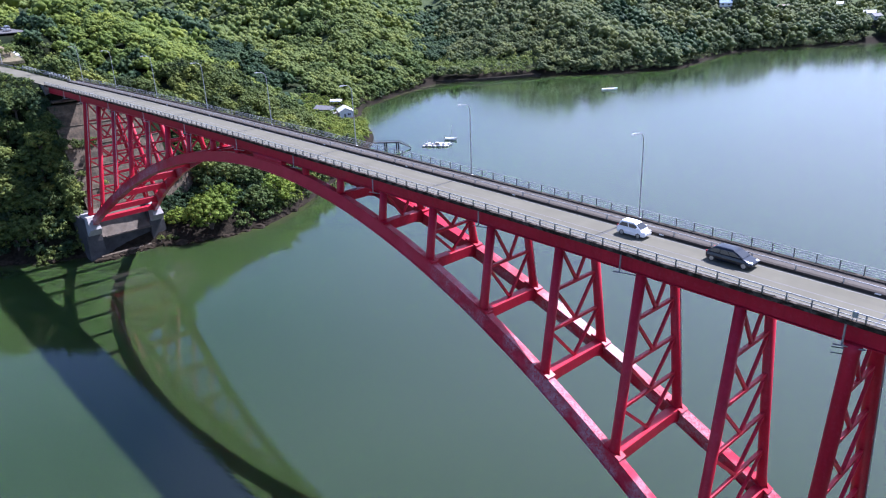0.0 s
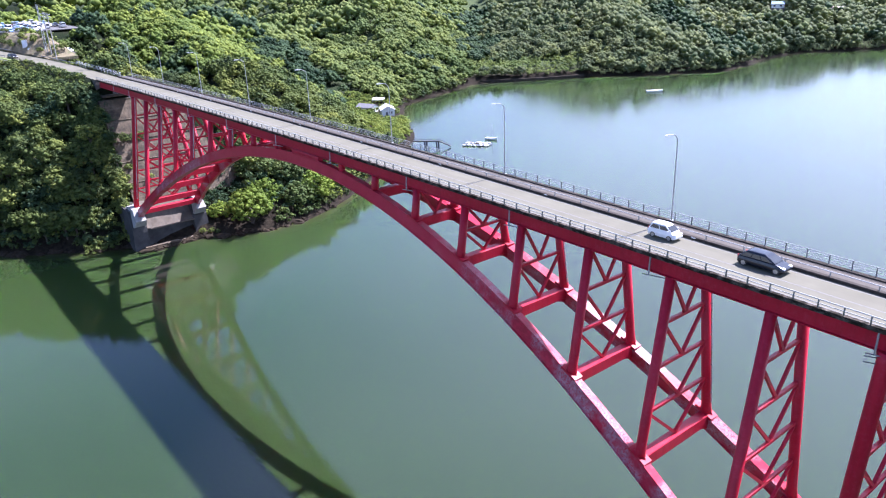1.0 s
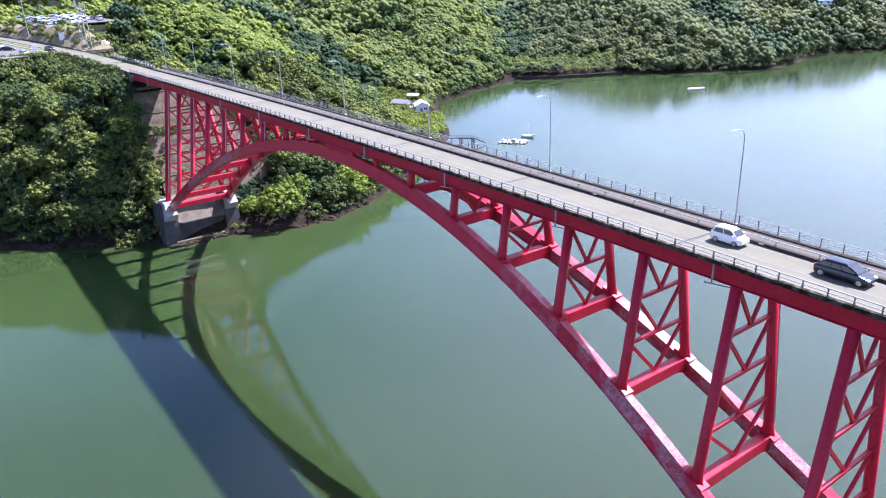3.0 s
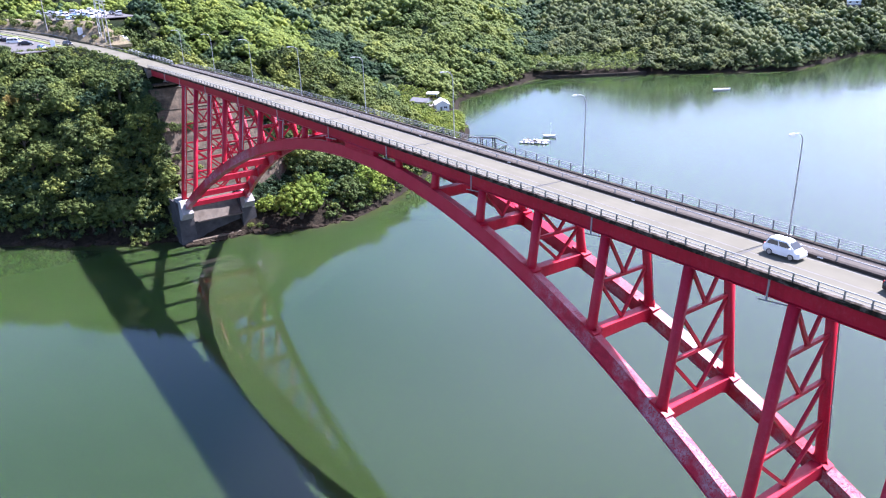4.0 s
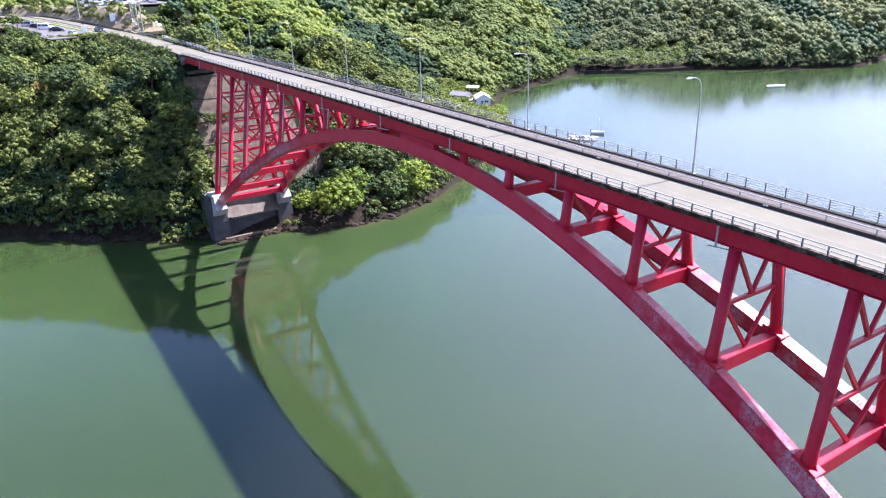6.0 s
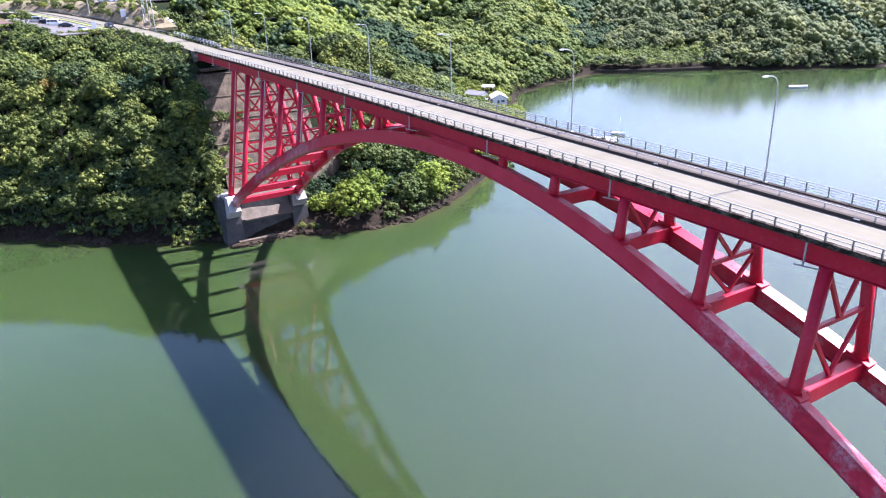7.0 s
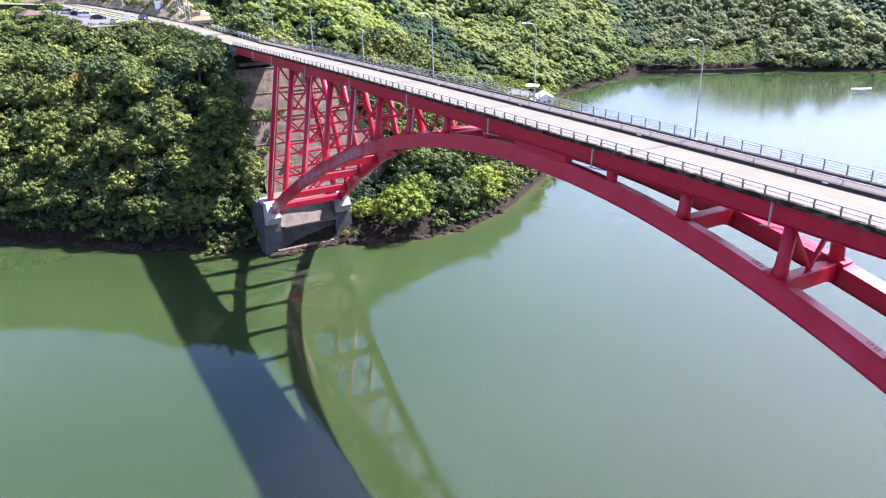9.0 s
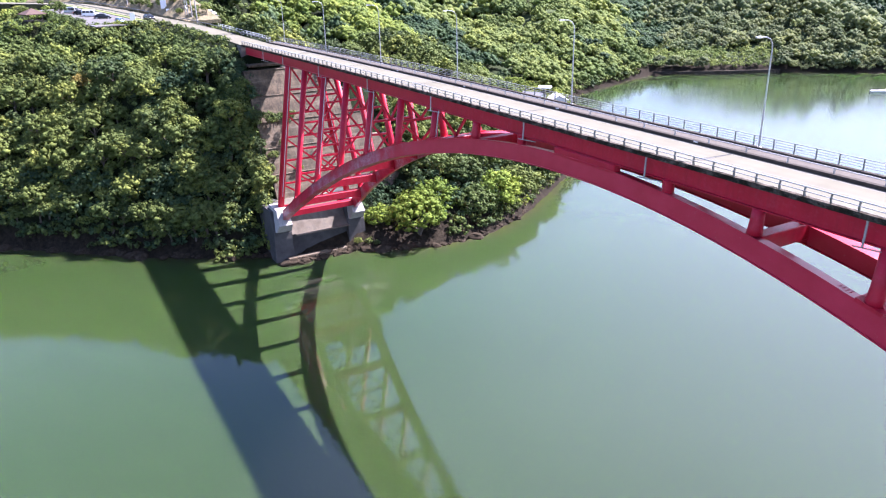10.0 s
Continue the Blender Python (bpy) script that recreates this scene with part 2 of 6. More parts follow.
def water_material():
    m = Mat("green_estuary_water")
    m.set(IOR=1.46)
    small = m.noise(1.3, 3, 0.5)
    sep = m.n("SeparateXYZ")
    m.l(m.pos(), sep.inputs[0])
    ruffle = m.n("MapRange")      # sheltered and smooth under the bridge, ruffled on the open inlet
    for k, v in (("From Min", 20.0), ("From Max", 190.0), ("To Min", 0.035), ("To Max", 0.12)):
        ruffle.inputs[k].default_value = v
    m.l(sep.outputs["Y"], ruffle.inputs["Value"])
    m.set(Roughness=ruffle.outputs[0])
    x_dark = m.n("MapRange")        # the water colour darkens from x -62 to x 5
    for k, v in (("From Min", -62.0), ("From Max", 5.0), ("To Min", 1.04), ("To Max", 0.80)):
        x_dark.inputs[k].default_value = v
    m.l(sep.outputs["X"], x_dark.inputs["Value"])
    murk = m.ramp(m.noise(0.006, 3), [(0.35, (0.0196, 0.0352, 0.0106)), (0.65, (0.0227, 0.0395, 0.0127))])
    scale = m.n("VectorMath")
    scale.operation = 'SCALE'
    m.l(murk, scale.inputs[0])
    m.l(x_dark.outputs[0], scale.inputs["Scale"])
    shoal = m.n("Attribute")
    shoal.attribute_name = "shallow"
    m.l(m.mix(shoal.outputs["Fac"], scale.outputs[0], (0.060, 0.050, 0.024)), m.b.inputs["Base Color"])
    wind = m.ramp(m.noise(0.012, 3, 0.5), [(0.42, (0.15,) * 3), (0.62, (1, 1, 1))])
    wave = m.mix(1.0, small, wind, 'MULTIPLY')
    away = m.n("VectorMath")
    away.operation = 'DISTANCE'
    away.inputs[1].default_value = (-88.0, 324.0, 0.0)
    m.l(m.pos(), away.inputs[0])
    wake = m.n("MapRange")
    for k, v in (("From Min", 6.0), ("From Max", 34.0), ("To Min", 5.0), ("To Max", 0.0)):
        wake.inputs[k].default_value = v
    m.l(away.outputs["Value"], wake.inputs["Value"])
    band = m.noise(0.16, 2, 0.4, stretch=(0.25, 1.3, 1))       # an old wake's long low ripples
    m.bump(m.mix(1.0, wave, m.mix(1.0, band, wake.outputs[0], 'MULTIPLY'), 'ADD'), 0.06, 0.25)
    m.b.subsurface_method = 'BURLEY'        # light spreads in the cloudy water and softens shadows
    m.b.inputs["Subsurface Weight"].default_value = 1.0
    m.b.inputs["Subsurface Radius"].default_value = (1.0, 1.4, 0.6)
    m.b.inputs["Subsurface Scale"].default_value = 0.5
    return m.m


def ground_material():
    m = Mat("wooded_soil")
    # soil and shore rock near black: shade under the trees is in the colour
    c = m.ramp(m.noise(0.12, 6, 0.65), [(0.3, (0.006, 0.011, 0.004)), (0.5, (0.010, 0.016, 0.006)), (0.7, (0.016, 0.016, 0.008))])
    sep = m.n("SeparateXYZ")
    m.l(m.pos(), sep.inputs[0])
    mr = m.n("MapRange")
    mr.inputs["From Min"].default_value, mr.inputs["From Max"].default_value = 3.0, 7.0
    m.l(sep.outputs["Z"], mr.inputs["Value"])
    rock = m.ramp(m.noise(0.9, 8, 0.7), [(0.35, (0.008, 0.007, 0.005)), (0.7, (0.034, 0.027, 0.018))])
    over = m.n("MapRange")         # across the inlet the soil colour is lifted to stand in for haze
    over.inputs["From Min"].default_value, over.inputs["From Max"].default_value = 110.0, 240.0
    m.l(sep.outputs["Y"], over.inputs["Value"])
    haze_lift = m.ramp(m.noise(0.5, 5, 0.7), [(0.35, (0.040, 0.058, 0.026)), (0.65, (0.085, 0.110, 0.045))])
    c = m.mix(over.outputs[0], c, haze_lift)
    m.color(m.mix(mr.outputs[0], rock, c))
    m.set(Roughness=0.95)
    m.b.inputs["Specular IOR Level"].default_value = 0.08
    m.bump(m.noise(1.2, 8, 0.7), 0.7, 0.5)
    return m.m


RED, REDF = red_paint(), red_faded()
CONC = concrete("weathered_concrete", (0.13, 0.12, 0.105), (0.23, 0.215, 0.195), 0.5)
CONC_LIGHT = concrete("pale_concrete", (0.27, 0.26, 0.245), (0.38, 0.37, 0.35), 0.35)
CONC_WALL = slope_material()
CONC_SLAB = concrete("streaked_slab_concrete", (0.085, 0.070, 0.052), (0.160, 0.138, 0.108), 0.6)
# stained footing concrete, its colour darkened further for the shade under the bridge
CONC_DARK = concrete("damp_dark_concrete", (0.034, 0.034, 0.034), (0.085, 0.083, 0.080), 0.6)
FASCIA = mossy_edge()
ROAD = road_material()
WALKWAY = plain("walkway_paving", (0.092, 0.082, 0.068), 0.85, var=0.3, scale=2.0, gloss=0.15)
KERB = plain("dark_kerb", (0.058, 0.050, 0.042), 0.9, var=0.4, scale=3.0, gloss=0.1)
GALV = plain("galvanised_steel", (0.42, 0.43, 0.44), 0.45, 0.6, 0.25, 5.0)
GALV_DARK = plain("grey_green_steel", (0.16, 0.17, 0.165), 0.5, 0.4, 0.3, 5.0)
ALU = plain("pale_aluminium_rail", (0.44, 0.44, 0.43), 0.4, 0.3, 0.2, 5.0)
LINE = plain("worn_white_line", (0.17, 0.165, 0.155), 0.8, var=0.35, scale=6.0)
JOINT = plain("dark_joint", (0.06, 0.06, 0.06), 0.8)
LEAF = leaf_material("oak_leaves", (0.046, 0.068, 0.026), (0.092, 0.120, 0.033), (0.172, 0.196, 0.045), (0.74, 1.26), 0.18)
LEAF_PALE = leaf_material("pale_shrub_leaves", (0.15, 0.19, 0.06), (0.19, 0.24, 0.07), (0.24, 0.28, 0.09))
# distance haze is put into these two leaf colours: paler, greyer, less contrast
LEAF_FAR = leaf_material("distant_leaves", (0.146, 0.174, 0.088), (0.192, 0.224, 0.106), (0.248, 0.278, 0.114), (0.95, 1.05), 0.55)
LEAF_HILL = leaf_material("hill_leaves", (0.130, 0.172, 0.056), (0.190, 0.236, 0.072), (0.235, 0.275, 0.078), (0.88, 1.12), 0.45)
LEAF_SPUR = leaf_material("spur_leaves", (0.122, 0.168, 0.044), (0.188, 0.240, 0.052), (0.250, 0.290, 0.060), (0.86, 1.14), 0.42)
# sunlight on the bank trees is put into this brighter leaf colour
LEAF_SUNNY = leaf_material("sunlit_bank_leaves", (0.140, 0.190, 0.030), (0.195, 0.255, 0.040), (0.255, 0.310, 0.050), (0.8, 1.2), 0.3)
LEAF_RUST = leaf_material("rusty_young_leaves", (0.15, 0.12, 0.03), (0.20, 0.15, 0.04), (0.25, 0.19, 0.05))
# evergreens on the hills; beside the bridge it paints shade into the leaves
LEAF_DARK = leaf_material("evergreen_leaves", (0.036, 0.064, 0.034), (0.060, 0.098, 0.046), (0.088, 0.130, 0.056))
BARK = plain("bark", (0.10, 0.08, 0.06), 0.95)
WATER, GROUND = water_material(), ground_material()
WHITE = plain("white_paint", (0.78, 0.78, 0.76), 0.45, var=0.06)
DARKBLUE = plain("dark_blue_car_paint", (0.007, 0.009, 0.016), 0.14, 0.0, 0.1)
GLASSD = plain("tinted_car_glass", (0.02, 0.022, 0.025), 0.08, 0.0, 0.1)
RUBBER = plain("rubber", (0.03, 0.03, 0.03), 0.8)
ROCK = plain("shore_rock", (0.050, 0.039, 0.026), 0.95, var=0.7, scale=1.6, gloss=0.08)

# ---- mesh helpers ----


def part(name, bm, material, parent=None, label="", smooth=False):
    """Link a bmesh as one mesh object, under a thing or a part."""
    me = bpy.data.meshes.new(name)
    bm.to_mesh(me)
    bm.free()
    me.materials.append(material)
    if smooth:
        me.polygons.foreach_set("use_smooth", [True] * len(me.polygons))
    ob = new(name, me)
    ob.parent = parent
    if label:
        ob["label"] = label
    return ob


def again(name, ob, parent, m):
    """Another object on the same mesh, at m under parent."""
    q = new(name, ob.data)
    q.parent = parent
    q.matrix_basis = m
    return q


def thing(name, label, category, group="", kind="", at=(0, 0, 0), turn=0):
    ob = new(name)
    ob.matrix_basis = pose(*at, 0, 0, turn)
    return tagged(ob, label, category, group, kind)


def box(bm, c, s, m=None, bevel=0.0):
    got = bmesh.ops.create_cube(bm, size=1.0)
    vs = got["verts"]
    bmesh.ops.scale(bm, vec=s, verts=vs)
    if bevel:
        es = list({e for v in vs for e in v.link_edges})
        got = bmesh.ops.bevel(bm, geom=es, offset=bevel, segments=1, affect='EDGES', profile=0.5)
        vs = list({v for f in got["faces"] for v in f.verts} | {v for v in vs if v.is_valid})
    if m is not None:
        bmesh.ops.transform(bm, matrix=m, verts=vs)
    bmesh.ops.translate(bm, vec=c, verts=vs)
    return vs


def beam(bm, p0, p1, w, h, up=(0, 0, 1), bevel=0.0):
    """A rectangular bar from p0 to p1: w across, h along up."""
    p0, p1, up = Vector(p0), Vector(p1), Vector(up)
    d = (p1 - p0)
    z = d.normalized()
    x = up.cross(z).normalized()
    y = z.cross(x)
    m = Matrix((x, y, z)).transposed().to_4x4()
    box(bm, (p0 + p1) / 2, (w, h, d.length), m, bevel)


def tube(bm, pts, r, sides=8, caps=True):
    """A round bar along pts; r may be a list."""
    pts = [Vector(p) for p in pts]
    rs = r if isinstance(r, (list, tuple)) else [r] * len(pts)
    rings = []
    for i, p in enumerate(pts):
        d = (pts[min(i + 1, len(pts) - 1)] - pts[max(i - 1, 0)]).normalized()
        a = d.orthogonal().normalized() if abs(d.z) < 0.9 else Vector((1, 0, 0)).cross(d).normalized()
        b = d.cross(a)
        rings.append([bm.verts.new(p + rs[i] * (math.cos(t) * a + math.sin(t) * b)) for t in (2 * math.pi * k / sides for k in range(sides))])
    for q0, q1 in zip(rings, rings[1:]):
        for k in range(sides):
            bm.faces.new((q0[k], q0[(k + 1) % sides], q1[(k + 1) % sides], q1[k]))
    if caps:
        bm.faces.new(rings[0][::-1])
        bm.faces.new(rings[-1])


def loft(bm, rings, caps=True):
    """Skin between rings of points."""
    vs = [[bm.verts.new(p) for p in r] for r in rings]
    n = len(vs[0])
    for a, b in zip(vs, vs[1:]):
        for k in range(n):
            bm.faces.new((a[k], a[(k + 1) % n], b[(k + 1) % n], b[k]))
    if caps:
        bm.faces.new(vs[0][::-1])
        bm.faces.new(vs[-1])


B = bmesh.new

# ---- ground and water ----
SHORE = [(-330, -520), (-190, -170), (-131, -61), (-119, -47), (-106, -33), (-97, -20), (-92, -11), (-88, -3), (-87, 5), (-82, 12),
         (-77.5, 24), (-78.5, 38), (-86, 53), (-98, 70), (-118, 97), (-137, 118), (-152, 129), (-178, 141), (-206, 164), (-219, 200),
         (-231, 236), (-196, 295), (-165, 329), (-144, 364), (-152, 413), (-155, 457), (-120, 515), (-90, 559), (-20, 640),
         (140, 770), (500, 900), (900, 760), (700, 300), (300, 170), (140, 110), (96, 40), (88, 10), (87, -8), (97, -30), (118, -60), (128, -140), (90, -520)]


def shore_distance(x, y):
    """How far inland (x, y) lies; negative over water."""
    d = np.full(x.shape, 1e9)
    inside = np.zeros(x.shape, bool)
    for (x0, y0), (x1, y1) in zip(SHORE, SHORE[1:] + SHORE[:1]):
        dx, dy = x1 - x0, y1 - y0
        t = np.clip(((x - x0) * dx + (y - y0) * dy) / (dx * dx + dy * dy), 0, 1)
        d = np.minimum(d, np.hypot(x - x0 - t * dx, y - y0 - t * dy))
        if dy:
            inside ^= ((y0 > y) != (y1 > y)) & (x < dx * (y - y0) / dy + x0)
    return np.where(inside, -d, d)


def waves(x, y, size, seed):
    """Smooth hills of about that size, from -1 to 1."""
    r = np.random.RandomState(seed)
    z = np.zeros(x.shape)
    for k in range(9):
        a, p, f = r.uniform(0, 6.28), r.uniform(0, 6.28), r.uniform(0.6, 1.5) * 6.28 / size
        z = z + np.sin((x * math.cos(a) + y * math.sin(a)) * f + p)
    return z / 4.0


def near(x, y, cx, cy, r):
    return np.exp(-((x - cx) ** 2 + (y - cy) ** 2) / (r * r))


def near_line(x, y, a, b, r):
    dx, dy = b[0] - a[0], b[1] - a[1]
    t = np.clip(((x - a[0]) * dx + (y - a[1]) * dy) / (dx * dx + dy * dy), 0, 1)
    return np.exp(-((x - a[0] - t * dx) ** 2 + (y - a[1] - t * dy) ** 2) / (r * r))


def blend(z, target, w):
    return z * (1 - w) + target * w


ROAD_LINE = [(-112, -0.8), (-120, -0.9), (-126, -1.6), (-134, -3.1), (-147, -5.2), (-164, -9.0), (-177, -13.2), (-197, -18.7), (-214, -24.6), (-240, -36), (-300, -70), (-420, -140)]


def road_y(x):
    """The line of the road over the hilltop beyond the bridge."""
    return np.interp(-np.asarray(x, float), [-p[0] for p in ROAD_LINE], [p[1] for p in ROAD_LINE])


def road_z(x):
    return np.interp(-np.asarray(x, float), [120, 222, 300], [41.2, 47.5, 47.5])


def crest(x, y, pts):
    """Height of a spur's crest line and the distance from it."""
    best, h = np.full(x.shape, 1e9), np.zeros(x.shape)
    for (x0, y0, h0), (x1, y1, h1) in zip(pts, pts[1:]):
        dx, dy = x1 - x0, y1 - y0
        t = np.clip(((x - x0) * dx + (y - y0) * dy) / (dx * dx + dy * dy), 0, 1)
        d = np.hypot(x - x0 - t * dx, y - y0 - t * dy)
        h = np.where(d < best, h0 + t * (h1 - h0), h)
        best = np.minimum(best, d)
    return h, best


def height(x, y):
    """The ground's height."""
    x, y = np.asarray(x, float), np.asarray(y, float)
    d = shore_distance(x, y)
    length = 32 - 11 * near(x, y, -108, -25, 55)
    top = 13 + 10 * near(x, y, -110, -10, 90) + 13 * near(x, y, -150, -45, 80)
    land = top * (1 - np.exp(-np.maximum(d, 0) / length)) + 0.055 * np.clip(d, 0, 500)
    land = land + 3.5 * waves(x, y, 150, 3) * np.clip(d / 60, 0, 1) + 2.0 * waves(x, y, 60, 5) * np.clip(d / 45, 0, 1) * np.clip(1.4 - near(x, y, -130, -10, 60) * 1.4, 0, 1)
    land = land + np.clip(d / 24, 0, 1) * (9 * near(x, y, -135, 6, 30) + 10 * near(x, y, -118, -11, 22))
    land = land + 15 * near(x, y, -186, -48, 45)
    # the gullies between the spurs
    for g, wide in (([(-158, 118, 4), (-205, 122, 7), (-300, 140, 20), (-420, 150, 42)], 20), ([(-238, 244, 3), (-330, 325, 8), (-430, 411, 16), (-560, 520, 32)], 27), ([(-160, 400, 3), (-230, 440, 18), (-330, 520, 40)], 26)):
        h, away = crest(x, y, g)
        land = blend(land, h, 0.9 * np.exp(-(away / wide) ** 2))
    # the spurs running down to the inlet
    for g, fall in (([(-340, 72, 52), (-240, 66, 38), (-180, 66, 30), (-130, 62, 19), (-96, 56, 7)], 0.62), ([(-560, 330, 84), (-420, 265, 56), (-300, 222, 30), (-258, 197, 17), (-228, 184, 6)], 0.46),
                    ([(-560, 620, 92), (-400, 500, 62), (-290, 400, 39), (-218, 346, 22), (-178, 348, 8)], 0.55), ([(-420, 640, 80), (-280, 580, 50), (-180, 520, 24), (-145, 505, 8)], 0.5)):
        h, away = crest(x, y, g)
        r = (h - fall * (np.hypot(away, 7) - 7)) * np.clip(d / 18, 0, 1)
        k = np.maximum(land, r)
        land = k + np.log(np.exp((land - k) / 3.0) + np.exp((r - k) / 3.0)) * 3.0 * np.clip(d / 20, 0, 1)
    # the house's terrace
    land = blend(land, 3.0, np.clip(1.6 * near_line(x, y, (-196, 138), (-138, 108), 13), 0, 1))
    # south of the road the hillside stays below it
    ry, rz = road_y(x), road_z(x)
    w = np.clip((-x - 100) / 6, 0, 1) * np.clip((ry + 1 - y) / 3, 0, 1) * np.clip((y + 170) / 40, 0, 1)
    land = np.minimum(land, (rz - np.clip((ry - 3.5 - y) * 0.9, 0.6, np.interp(-x, [112, 125, 160, 180], [9.0, 11.0, 9.5, 8.5])) - 0.06 * np.clip(ry - 25 - y, 0, 200)) * w + 300 * (1 - w))
    # bank below the bridge, behind the stepped slope
    w = np.exp(-(((y - 9.5) / 16.0) ** 8)) * np.clip((x + 124) / 6, 0, 1) * np.clip((-80 - x) / 3, 0, 1)
    land = blend(land, np.interp(-x, [84, 90, 97, 113, 116], [2.0, 4.0, 8.0, 34.0, 36.0]), w)
    # the shaded gully beside the stepped slope
    w = np.clip((x + 121) / 4, 0, 1) * np.clip((-88 - x) / 4, 0, 1) * np.clip((y + 21) / 5, 0, 1) * np.clip((-4 - y) / 1.5, 0, 1)
    land = blend(land, np.minimum(land, np.maximum(3.0, 34.5 + (y + 3.8) / 0.71)), w)
    # the upper car park and the bank below it, the road and its lay-by
    w = np.exp(-(((x + 232) / 44) ** 8 + ((y - 6) / 24) ** 8))
    land = blend(land, 50.05, w)
    w = np.clip(1.5 * np.exp(-((y - ry) / 6.2) ** 6), 0, 1) * np.clip((-x - 116) / 6, 0, 1)
    land = blend(land, rz - 0.55, w)
    w = np.exp(-(((x + 192) / 33) ** 8 + ((y - ry + 12.0) / 14.5) ** 8))
    land = blend(land, rz - 0.9, w)
    land = blend(land, rz - 0.7, np.exp(-(np.hypot(x + 185, y + 42) / 8.5) ** 6))
    w = np.exp(-(((x - 250) / 130) ** 8 + (y / 14.0) ** 4))
    land = blend(land, 41.6, w)
    bed = np.maximum(-6.0, 0.35 * d)
    return np.where(d > 0, 0.35 + land * np.clip(d / 2.0, 0, 1), bed + 0.35 * np.exp(np.minimum(d, 0)))


def axis(stops):
    out = []
    for (a, b, step) in stops:
        out += list(np.arange(a, b, step))
    return np.array(out + [stops[-1][1]])


gx = axis([(-4000, -1000, 300), (-1000, -420, 20), (-420, -260, 8), (-260, -70, 3), (-70, 80, 12), (80, 140, 4), (140, 400, 20), (400, 4000, 300)])
gy = axis([(-4000, -600, 340), (-600, -120, 16), (-120, 150, 3), (150, 380, 5), (380, 700, 12), (700, 1200, 40), (1200, 4000, 350)])
X, Y = np.meshgrid(gx, gy, indexing="ij")
Z = height(X, Y)


def sheet(name, X, Y, Z, material):
    nx, ny = X.shape
    i = np.arange(nx * ny).reshape(nx, ny)
    q = np.stack([i[:-1, :-1], i[1:, :-1], i[1:, 1:], i[:-1, 1:]], -1).reshape(-1, 4)
    me = bpy.data.meshes.new(name)
    me.from_pydata(np.stack([X, Y, Z], -1).reshape(-1, 3).tolist(), [], q.tolist())
    me.polygons.foreach_set("use_smooth", [True] * len(me.polygons))
    me.materials.append(material)
    return new(name, me)


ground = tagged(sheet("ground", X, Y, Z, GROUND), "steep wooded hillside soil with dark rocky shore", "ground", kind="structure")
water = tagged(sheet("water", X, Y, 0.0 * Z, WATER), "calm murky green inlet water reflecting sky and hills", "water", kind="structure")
shoal = water.data.attributes.new("shallow", 'FLOAT', 'POINT')
shoal.data.foreach_set("value", (0.75 * np.exp(np.minimum(shore_distance(X, Y), 0) / 1.9)).astype(np.float32).ravel())

# ---- the bridge ----
ROAD_Z, RIB_C, RIB_Z = 42.20, 0.0038, 39.65
NEAR_Y, FAR_Y = -3.80, 5.05


def rib_z(x):
    return RIB_Z - RIB_C * x * x


def deck_z(x):
    """The road's height: a slight crest over the crown."""
    return ROAD_Z - 0.00007 * x * x


def rib_y(z):
    return 2.93 + 0.16 * (RIB_Z - z)


bridge = thing("arch_bridge", "crimson red painted steel deck arch road bridge spanning the inlet", "bridge")


def rib(side):
    bm = B()
    rings = []
    xs = np.linspace(-86.5, 86.5, 61)
    for x in xs:
        z = rib_z(x)
        t = Vector((1, 0, -2 * RIB_C * x)).normalized()
        tilt = Vector((0, -side * 0.16, 1)).normalized()      # the rib's plane leans inwards to the top
        n = (tilt - t * tilt.dot(t)).normalized()
        b = t.cross(n)
        c = Vector((x, side * rib_y(z), z - 0.15))
        h = 1.84
        prof = [(0.58, 0), (-0.58, 0), (-0.58, 0.07), (-0.48, 0.07), (-0.48, h - 0.09), (-0.62, h - 0.09), (-0.62, h), (0.62, h), (0.62, h - 0.09), (0.48, h - 0.09), (0.48, 0.07), (0.58, 0.07)]
        rings.append([c + b * u - n * q for u, q in prof])
    loft(bm, rings)
    return part("arch_rib", bm, REDF, bridge, "box-section rib with chalky peeling red paint")


